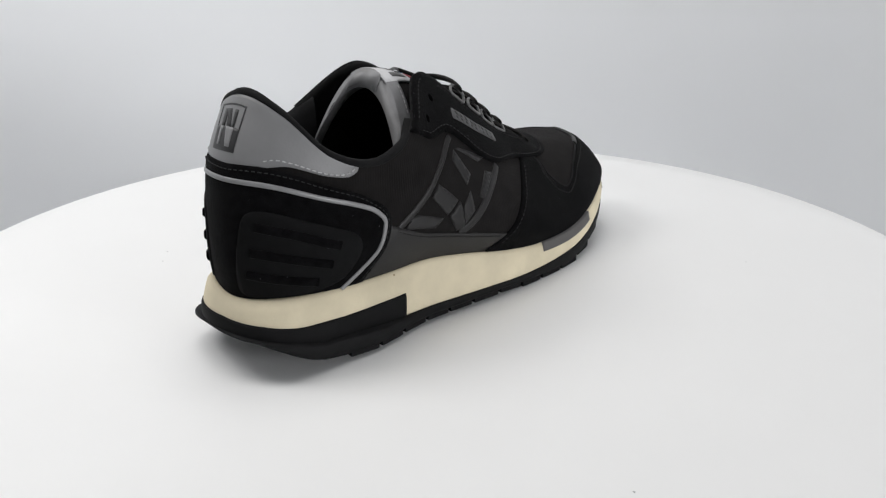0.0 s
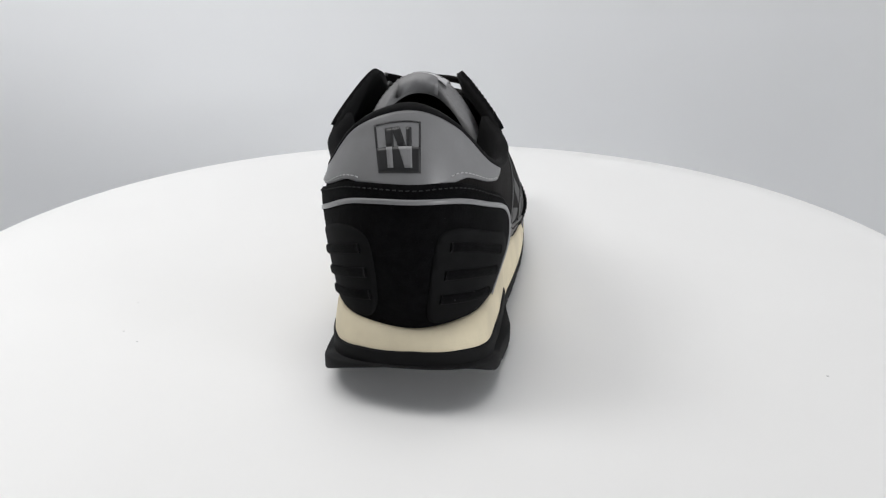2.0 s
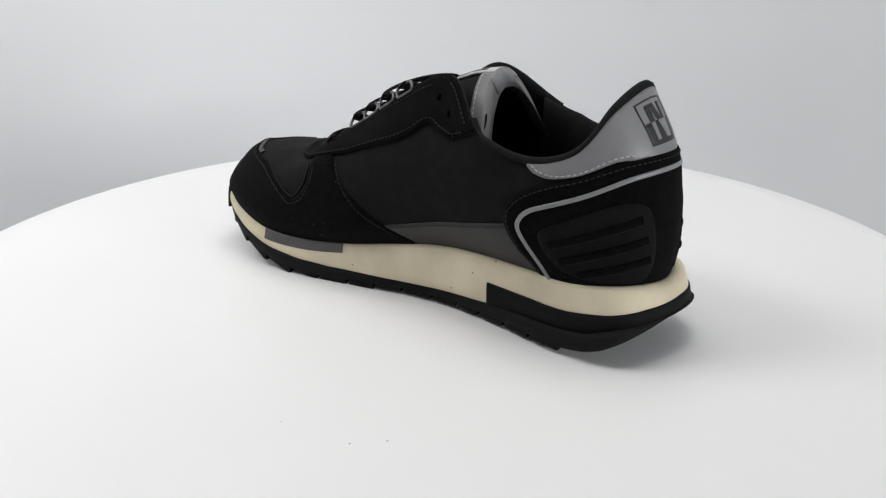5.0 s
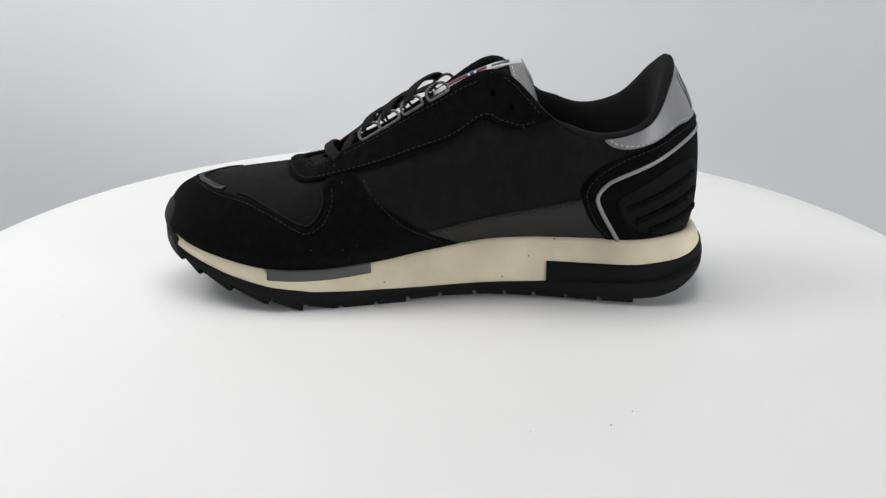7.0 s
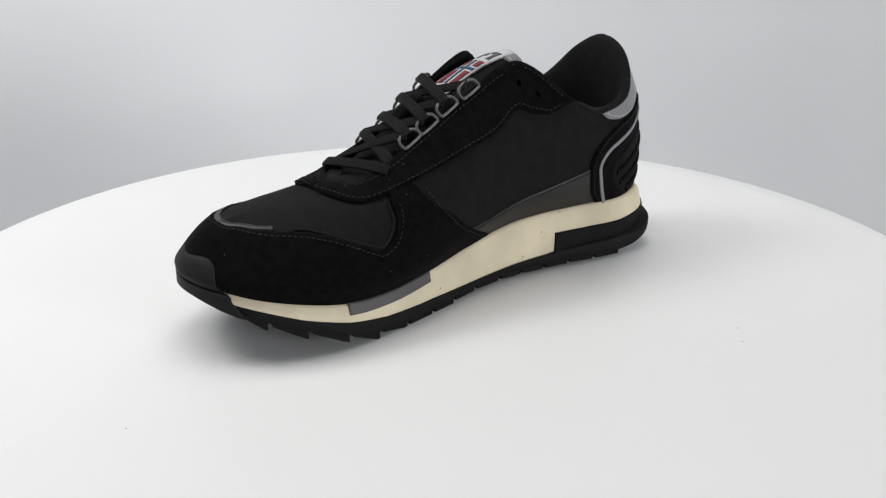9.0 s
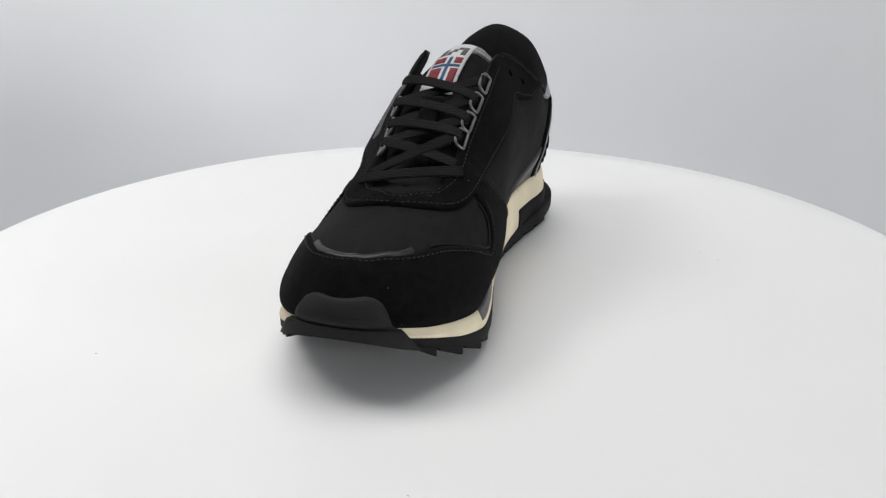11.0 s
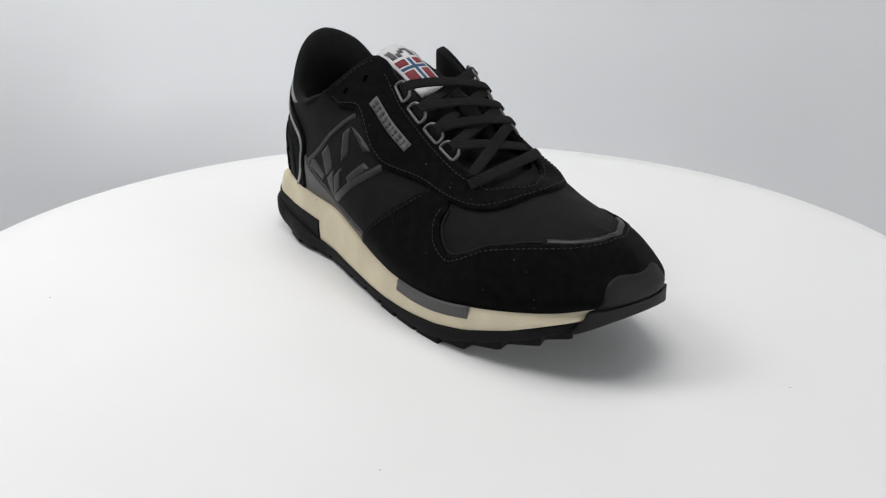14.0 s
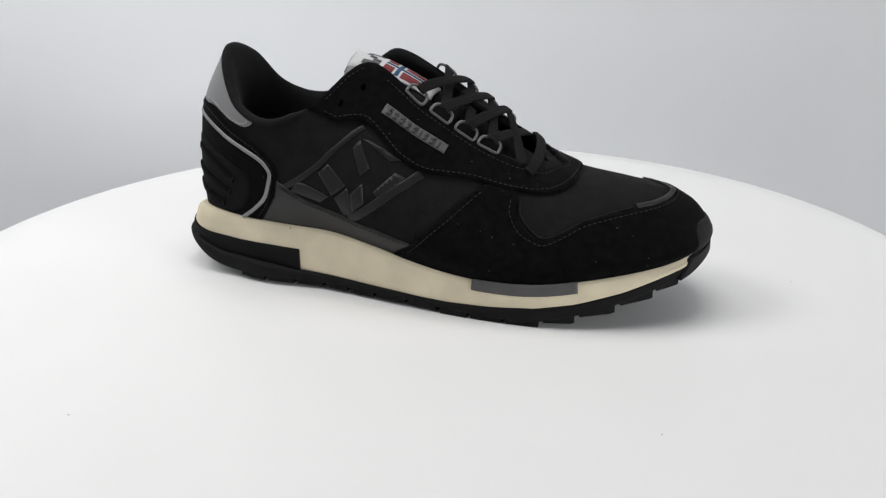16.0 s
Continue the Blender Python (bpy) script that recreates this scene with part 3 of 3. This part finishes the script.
# glossy emblem on the outer side
side_mark = strip("side_emblem", [(5.02, 2.3), (4.6, 2.16), (4.2, 2.0), (3.7, 1.6), (3.15, 1.15)], 0.0001, 0.0030, 0.0005, PRINT_GREY, sneaker, "charcoal printed emblem of plain slanted shapes")
strip("emblem_line", [(6.05, 1.98), (5.8, 1.75), (5.5, 1.5), (5.05, 1.08), (4.62, 0.7)], 0.0001, 0.0046, 0.0005, PRINT_GREY, side_mark)
for shape in ([(3.95, 1.65), (4.2, 1.85), (4.6, 1.45), (4.25, 1.2)], [(3.45, 1.35), (3.6, 1.35), (4.15, 1.15), (3.95, 0.95), (3.3, 1.1)], [(4.8, 2.05), (4.95, 2.15), (5.15, 1.8), (4.95, 1.65)], [(5.0, 2.16), (5.1, 2.16), (5.72, 2.06), (5.5, 1.98)], [(4.7, 1.3), (5.0, 1.55), (5.0, 1.2), (4.7, 0.9)], [(5.2, 1.45), (5.6, 1.85), (5.78, 1.83), (5.35, 1.35)], [(4.3, 1.15), (4.65, 1.42), (4.72, 0.86), (4.5, 0.78)]):
    panel("emblem_shape", shape, 0.0001, 0.0004, PRINT_GREY, side_mark, smooth_line=False, step_u=0.08, step_v=0.08)

# woven name tag on the lacing panel, its lettering as plain bars
TAG = [(5.38, 2.63), (6.45, 2.60), (6.38, 2.42), (5.30, 2.50)]
name_tag = panel("name_tag", TAG, 0.002, 0.0007, LABEL_GREY, facing, "grey woven tag with plain dark bars", False, step_u=0.1, step_v=0.05)
for k, (gap, wide) in enumerate(((0.05, 0.075), (0.155, 0.06), (0.25, 0.07), (0.36, 0.055), (0.45, 0.07), (0.56, 0.03), (0.63, 0.06), (0.73, 0.08), (0.86, 0.035))):
    panel("tag_bar", patch(TAG, gap, gap + wide, 0.14, 0.5, 0.012), 0.0027, 0.00012, INK, name_tag, smooth_line=False)
    panel("tag_bar", patch(TAG, gap + 0.015, gap + wide + 0.01, 0.56, 0.88, -0.01), 0.0027, 0.00012, INK, name_tag, smooth_line=False)


# ---- tongue ----
TONGUE = np.array([(1, 66, 71), (0, 50, 77), (0, 30, 89), (0, 8, 103), (0, -14, 115.8), (-1, -32, 123.5), (-2, -45, 126.3)], float) / 1000


def tongue(x, s, off=0.0):
    """A point of the tongue's face: x across in metres, s from the throat (0) to the free edge (1)."""
    x, s = np.broadcast_arrays(np.asarray(x, float), np.asarray(s, float))
    c = catmull(TONGUE, s * 6)
    drop = 0.006 + 0.016 * np.clip((s - 0.45) / 0.55, 0, 1) ** 1.5
    w = 0.024
    p = c.copy()
    p[..., 0] += x
    p[..., 2] += -drop * np.abs(x / w) ** 2.2 + off * 0.85
    p[..., 1] += off * 0.5 - 0.006 * np.abs(x / w) ** 2 * np.clip((s - 0.6) / 0.4, 0, 1)
    return p


def tongue_sheet(x0, x1, s0, s1, off, thick, nx=14, ns=26):
    """A sheet with thickness lying on the tongue."""
    xs = np.linspace(x0, x1, nx)
    rows = []
    for s in np.linspace(s0, s1, ns):
        rows.append(np.vstack([tongue(xs, s, off + thick), tongue(xs[::-1], s, off)]).tolist())
    bm = grid_mesh(rows, True)
    bm.verts.ensure_lookup_table()
    n = len(rows[0])
    bm.faces.new([bm.verts[k] for k in range(n)][::-1])
    bm.faces.new([bm.verts[(ns - 1) * n + k] for k in range(n)])
    bmesh.ops.recalc_face_normals(bm, faces=bm.faces)
    return bm


tongue_ob = part("tongue", tongue_sheet(-0.0245, 0.0245, 0.0, 0.985, -0.006, 0.0055, nx=27), NYLON, sneaker, "padded black nylon tongue")
part("tongue_trim", tongue_sheet(-0.0315, 0.0275, 0.91, 1.0, -0.0092, 0.0104, nx=27, ns=10), TRIM_GREY, tongue_ob, "grey edging of the tongue")
for xs in (np.linspace(-0.0245, -0.0075, 24), np.linspace(0.014, 0.0245, 20)):
    dashes(tongue(xs, np.full_like(xs, 0.93), 0.0014), np.tile([0.0, 0.3, 0.95], (len(xs), 1)), THREAD_LIGHT, tongue_ob)
part("tongue_lining", tongue_sheet(-0.0245, 0.0245, 0.6, 0.97, -0.0085, 0.0024, ns=10), LINING, tongue_ob)
flag = part("flag_label", tongue_sheet(-0.006, 0.0125, 0.56, 1.005, 0.0002, 0.0012, nx=6, ns=14), LABEL_WHITE, tongue_ob, "white woven label with red and blue cross pattern")
part("label_fold", tongue_sheet(-0.0105, 0.0085, 0.972, 1.010, -0.0080, 0.0092, nx=8, ns=5), GREY_LEATHER, flag, "smooth grey fold over the edge")
for x0, x1, s0, s1 in ((-0.0045, -0.0002, 0.74, 0.79), (0.0048, 0.011, 0.74, 0.79), (-0.0045, -0.0002, 0.61, 0.70), (0.0048, 0.011, 0.61, 0.70)):
    part("red_field", tongue_sheet(x0, x1, s0, s1, 0.0014, 0.0002, nx=3, ns=4), LABEL_RED, flag)
part("blue_bar", tongue_sheet(0.0014, 0.0032, 0.61, 0.79, 0.0014, 0.00025, nx=3, ns=8), LABEL_BLUE, flag)
for x0, x1 in ((-0.0045, 0.0014), (0.0032, 0.011)):
    part("blue_bar", tongue_sheet(x0, x1, 0.711, 0.729, 0.0014, 0.00025, nx=3, ns=3), LABEL_BLUE, flag)
for x0, x1, s0, s1 in ((-0.0042, -0.0014, 0.815, 0.925), (-0.0010, 0.0014, 0.885, 0.925), (0.0014, 0.0040, 0.85, 0.895), (0.0040, 0.0066, 0.815, 0.86), (0.0072, 0.0102, 0.815, 0.925)):
    part("emblem_bar", tongue_sheet(x0, x1, s0, s1, 0.0014, 0.0002, nx=3, ns=3), LABEL_GREY, flag)
part("lace_keeper", tongue_sheet(-0.0050, 0.0045, 0.37, 0.49, 0.0055, 0.0038, nx=5, ns=8), SUEDE, tongue_ob, "suede lace loop on the tongue")


# ---- lace rings and laces ----
RINGS = [(5.80, 18.12), (6.24, 17.68), (6.70, 17.24), (7.16, 16.86)]


def tube_bm(points, radius, closed, sides=8):
    pts = [Vector(p) for p in points]
    n = len(pts)
    rows = []
    for k in range(n):
        t = (pts[(k + 1) % n] - pts[k - 1]) if closed else (pts[min(k + 1, n - 1)] - pts[max(k - 1, 0)])
        t.normalize()
        a = t.orthogonal() if not rows else (prev - t * prev.dot(t))
        a.normalize()
        prev = a
        b = t.cross(a)
        rows.append([pts[k] + (a * math.cos(2 * math.pi * j / sides) + b * math.sin(2 * math.pi * j / sides)) * radius for j in range(sides)])
    if closed:
        rows.append(rows[0])
    bm = grid_mesh(rows, True)
    bmesh.ops.remove_doubles(bm, verts=bm.verts, dist=1e-6)
    bmesh.ops.recalc_face_normals(bm, faces=bm.faces)
    return bm


def lace_ring(u):
    """A bent wire loop: a straight side on the panel's edge, a bow standing over the throat."""
    sign = 1 if u < 12 else -1
    base = skin(np.array(u), np.array(2.97), 0.0022)
    t = surface(np.array(u + 0.1), np.array(2.97)) - surface(np.array(u - 0.1), np.array(2.97))
    t /= np.linalg.norm(t)
    n = outward(np.array(u), np.array(2.9))
    inward = np.cross(t, n) * 1.0
    if inward[0] * sign > 0:
        inward = -inward
    rise = inward * 0.9 + np.array([0, 0.12, 0.16])
    rise /= np.linalg.norm(rise)
    shape = [(-5.2, -0.6), (-2.7, -0.8), (0, -0.8), (2.7, -0.8), (5.2, -0.6), (5.8, 0.6), (5.7, 2.6), (5.0, 4.2), (3.2, 5.3), (0, 5.6), (-3.2, 5.3), (-5.0, 4.2), (-5.7, 2.6), (-5.8, 0.6)]
    pts = loop([(a, b) for a, b in shape], True, 3)
    path = [base + t * a * 0.001 + rise * b * 0.001 for a, b in pts]
    part("lace_ring", tube_bm(path, 0.00078, True), METAL, sneaker, "grey metal lace ring")
    return base, base + rise * 0.0026 + np.array([0, 0.0008, 0.0016]), n


hooks = {u: lace_ring(u) for pair in RINGS for u in pair}


# a flat cord with ribs along it
CORD = [(-0.5, -0.2), (-0.5, 0.45)] + [(-0.47 + 0.94 * k / 16, (1.0 if k % 2 else 0.74) - 0.25 * abs(k / 8 - 1) ** 4) for k in range(17)] + [(0.5, 0.45), (0.5, -0.2)]


def lace(p, q, lift, bend, width=0.0056):
    """A flat lace from p to q, arched over the tongue."""
    p, q = np.array(p), np.array(q)
    up = np.array([0.0, 0.55, 0.83])
    f = np.linspace(0, 1, 22)
    arch = (4 * f * (1 - f)) ** 0.6
    pts = p + (q - p) * f[:, None] + up * (arch * lift)[:, None] + np.array([0, 1.0, -0.6]) * (arch * bend)[:, None]
    nrm = np.tile(up, (len(f), 1)) + np.outer((f - 0.5) * 1.3, np.array([1.0, 0, 0]) * np.sign(q[0] - p[0]))
    nrm /= np.linalg.norm(nrm, axis=1, keepdims=True)
    part("lace", ribbon_bm(pts, nrm, width, 0.0014, prof=CORD), LACE, sneaker)


low_out, low_in = skin(np.array(7.95), np.array(2.72), 0.0025), skin(np.array(16.3), np.array(2.76), 0.0025)
lace(low_out, low_in, 0.0045, 0.002, 0.0056)
hold = lambda u: hooks[u][1]
lace(hold(7.16), low_in + np.array([0.004, -0.004, 0.002]), 0.0024, 0.0)
lace(hold(16.86), low_out + np.array([-0.004, -0.004, 0.002]), 0.0012, 0.0)
for (a0, b0), (a1, b1), lift in ((RINGS[2], RINGS[3], 0.0036), (RINGS[1], RINGS[2], 0.0038), (RINGS[0], RINGS[1], 0.0044)):
    lace(hold(a0), hold(b1), lift, 0.0)
    lace(hold(b0), hold(a1), lift * 0.2, 0.0005)


# ---- sole ----
def build_midsole():
    p = ring_curve(RING[0], US)
    zf, zb = p[:, 2], foam_bottom(p)
    back = heel_mask(US)
    rows = [rim(US, -0.008, zf - 0.003), rim(US, 0.0006 + 0.001 * back, zf + 0.0004), rim(US, 0.0017 + 0.0026 * back, zf + 0.0002), rim(US, foam_flare(US, 0), zf - 0.0016)]
    for k in (0.2, 0.4, 0.6, 0.8, 0.94):
        rows.append(rim(US, foam_flare(US, k), zf - 0.0016 + (zb - zf + 0.0016) * k))
    rows += [rim(US, foam_flare(US, 1) - 0.0004, zb), rim(US, -0.012, zb + 0.001)]
    return part("midsole", grid_mesh([r.tolist() for r in rows], True), CREAM, sneaker, "cream foam midsole wedge")


def band(name, u0, u1, tops, lows, off, mat, parent, label=""):
    """A thin piece let into the foam's wall between two heights."""
    u = np.arange(u0, u1 + 0.001, 0.05)
    f = ring_curve(RING[0], u)
    zf, zb = f[:, 2], foam_bottom(f)
    zt, zl = tops(u, zf, zb), lows(u, zf, zb)
    rows = [rim(u, -0.003, zt)]
    for k in (0, 0.15, 0.5, 0.85, 1.0):
        z = zt + (zl - zt) * k
        share = np.clip((zf - 0.0016 - z) / (zf - 0.0016 - zb), 0, 1)
        flare = np.array([foam_flare(np.array([a]), s)[0] for a, s in zip(u, share)])
        rows.append(rim(u, flare + off - (0.0003 if k in (0, 1.0) else 0), z))
    rows.append(rim(u, -0.003, zl))
    bm = grid_mesh([r.tolist() for r in rows])
    n = len(u)
    bm.verts.ensure_lookup_table()
    bm.faces.new([bm.verts[r * n] for r in range(len(rows))])
    bm.faces.new([bm.verts[r * n + n - 1] for r in range(len(rows))][::-1])
    return part(name, bm, mat, parent, label)


midsole = build_midsole()
block_top = lambda u, zf, zb: np.interp(u, [-3.8, -3.0, -2.0, -1.3, -0.75, 0, 0.75, 1.3, 2.0, 3.0, 3.7], [0.0265, 0.0258, 0.0262, 0.0278, 0.0304, 0.0316, 0.0304, 0.0278, 0.0262, 0.0258, 0.0258])
band("heel_block", -3.67, 3.41, block_top, lambda u, zf, zb: zb - 0.0005, 0.0008, BLOCK, midsole, "matt black foam heel block")
band("side_patch", 7.05, 8.88, lambda u, zf, zb: zf + 0.0008, lambda u, zf, zb: zf - 0.0047, 0.0006, GREY_PATCH, midsole, "grey rubber inlay")
band("side_patch", 15.12, 16.95, lambda u, zf, zb: zf + 0.0008, lambda u, zf, zb: zf - 0.0047, 0.0006, GREY_PATCH, midsole, "grey rubber inlay")


def sole_flare(u):
    w = (np.asarray(u, float) + 12) % 24 - 12
    corner = np.where(w < 0, 0.0052, 0.0034) * np.exp(-(((np.abs(w) - 1.3) / 0.6) ** 2))
    flank = np.where(w < 0, 0.0024, 0.0046) * np.exp(-(((np.abs(w) - 2.6) / 0.8) ** 2))
    skew = 0.0020 * np.exp(-(((w - 0.6) / 0.5) ** 2)) - 0.0008 * np.exp(-(((w + 0.7) / 0.5) ** 2))
    waist = np.where(w < 0, -0.0028, 0.0) * np.exp(-(((np.abs(w) - 5.2) / 1.2) ** 2))
    return 0.0044 + 0.0070 * heel_mask(u) - 0.0022 * toe_mask(u) + corner + flank + skew + waist


def build_outsole():
    o, back = sole_flare(US), heel_mask(US)
    zt = foam_bottom(ring_curve(RING[0], US)) + 0.0003
    zl = np.minimum(sole_bottom(rim(US, o, 0.0)[:, 1]), zt - 0.0015)
    rows = [rim(US, -0.012, zt), rim(US, o - 0.0006, zt), rim(US, o, zt - 0.0008), rim(US, o, zl + 0.0012), rim(US, o - 0.0008, zl), rim(US, -0.018 - 0.004 * back, np.maximum(zl - 0.014 * back, 0.0075))]
    bm = grid_mesh([r.tolist() for r in rows], True)
    bm.verts.ensure_lookup_table()
    return part("outsole", bm, RUBBER, sneaker, "black rubber outsole turned up at the toe")


outsole = build_outsole()
GROUND = 0.0038


def tread(u, half):
    """One saw-toothed lug at the outsole's edge."""
    us = np.array([u - half, u + half * 0.75, u + half])
    top = rim(us, sole_flare(us) - 0.0006, sole_bottom(rim(us, sole_flare(us), 0.0)[:, 1]) + 0.002)
    low = top.copy()
    y = top[:, 1]
    low[:, 2] = np.where(y > 0.07, sole_bottom(y) - 0.0036, np.where(y > 0.015, GROUND, sole_bottom(y) - 0.0022))
    low[:, 2] = np.maximum(low[:, 2], GROUND)
    low[0, 2] += 0.0026 if y[0] > 0.06 else 0.0002
    back = -side_normal(us) * 0.02
    bm = bmesh.new()
    quads = [[bm.verts.new(q) for q in (t, l, l + b, t + b)] for t, l, b in zip(top, low, back)]
    for a, b in zip(quads, quads[1:]):
        for k in range(4):
            bm.faces.new((a[k], a[(k + 1) % 4], b[(k + 1) % 4], b[k]))
    bm.faces.new(quads[0][::-1])
    bm.faces.new(quads[-1])
    bmesh.ops.recalc_face_normals(bm, faces=bm.faces)
    part("tread_lug", bm, RUBBER, outsole, smooth=False)


for k in range(14):
    tread(2.35 + k * 0.62, 0.27)
    tread(21.65 - k * 0.62, 0.27)


def ribbed(name):
    m = material(name, (0.010, 0.0097, 0.0099), 0.65, vary=0.15, scale=120, spec=0.2)
    nt = m.node_tree
    co = nt.nodes.new("ShaderNodeTexCoord")
    w = nt.nodes.new("ShaderNodeTexWave")
    w.bands_direction = "Z"
    w.inputs["Scale"].default_value, w.inputs["Distortion"].default_value = 330.0, 0.6
    nt.links.new(co.outputs["Object"], w.inputs["Vector"])
    bp = nt.nodes.new("ShaderNodeBump")
    bp.inputs["Strength"].default_value, bp.inputs["Distance"].default_value = 0.15, 0.0004
    nt.links.new(w.outputs["Fac"], bp.inputs["Height"])
    nt.links.new(bp.outputs["Normal"], nt.nodes["Principled BSDF"].inputs["Normal"])
    return m


def build_toe_cap():
    """The outsole's tongue of rubber that climbs the toe."""
    a = np.linspace(-1, 1, 29)
    rows = []
    for w in np.linspace(0, 1, 22):
        half = np.interp(w, CAP_W, CAP_HALF)
        u = CAP_U + a * half
        f = ring_curve(RING[0], u)
        zl = sole_bottom(rim(u, sole_flare(u), 0.0)[:, 1]) - 0.0008
        if w < 0.4:
            k = w / 0.4
            p = rim(u, sole_flare(u) + 0.0020 - 0.0002 * k, zl + (f[:, 2] - zl) * k)
        else:
            v = (w - 0.4) / 0.6 * 1.5 * (1 - 0.10 * np.abs(a) ** 8)
            lift = np.interp(w, [0.4, 0.6, 0.95, 1.0], [0.0034, 0.0026, 0.0022, 0.0014])
            p = skin(u, v, lift - 0.0009 * np.abs(a) ** 6)
        rows.append(p.tolist())
    last = skin(u, v, 0.0)
    rows.append(last.tolist())
    bm = grid_mesh(rows)
    inner = []
    for col, s in ((0, -1), (28, 1)):
        foot = []
        for w, row in zip(np.linspace(0, 1, 22), rows):
            uc = CAP_U + s * np.interp(w, CAP_W, CAP_HALF)
            foot.append(np.array(row[col]) - side_normal(np.array(uc)) * 0.006 if w < 0.4 else skin(np.array(uc), np.array((w - 0.4) / 0.6 * 1.35), 0.0))
        inner.append(foot)
    bm.verts.ensure_lookup_table()
    for col, base in ((0, inner[0]), (28, inner[1])):
        edge = [bm.verts[r * 29 + col] for r in range(22)]
        foot = [bm.verts.new(q) for q in base]
        bm.verts.ensure_lookup_table()
        for r in range(21):
            bm.faces.new((edge[r], edge[r + 1], foot[r + 1], foot[r]))
    bmesh.ops.recalc_face_normals(bm, faces=bm.faces)
    part("toe_cap", bm, ribbed("ribbed_rubber"), outsole, "ribbed dark rubber toe bumper")


CAP_U = 12.04
CAP_W, CAP_HALF = [0, 0.25, 0.4, 0.5, 0.65, 0.85, 0.95, 1.0], [1.40, 1.18, 1.05, 0.95, 0.86, 0.79, 0.74, 0.66]
build_toe_cap()


# ---- dust on the turntable ----
DUST = material("grey_dust", (0.5, 0.5, 0.5), 0.9, vary=0.1, scale=300)


def speck(x, y, size):
    bm = bmesh.new()
    bmesh.ops.create_icosphere(bm, subdivisions=1, radius=size)
    for v in bm.verts:
        v.co = Vector((x + v.co.x * 1.4, y + v.co.y, max(v.co.z * 0.4, 0) + 0.00005))
    part("dust_speck", bm, DUST, table)


for x, y, size in ((-0.1374, -0.0911, 0.0004), (-0.1553, -0.0477, 0.0003), (-0.1485, -0.081, 0.0005), (0.187, -0.096, 0.0005), (0.12, 0.14, 0.0004), (-0.06, 0.19, 0.0004)):
    speck(x, y, size)


def turn(t):
    """Degrees by which the table has turned at t seconds."""
    return 18.308 * (t - 2.4) - 0.01774 * (t - 8.0) ** 2


def motions():
    times = [0.25 * k for k in range(65)]
    walk(table, [(t, pose(0, -0.005, 0.0025, 0, 0, turn(t))) for t in times])
    walk(sneaker, [(t, pose(0, 0, 0, 0, 0, turn(t)) @ pose(-0.0035, 0, -0.0013, 0, 0, 3.845)) for t in times])


motions()
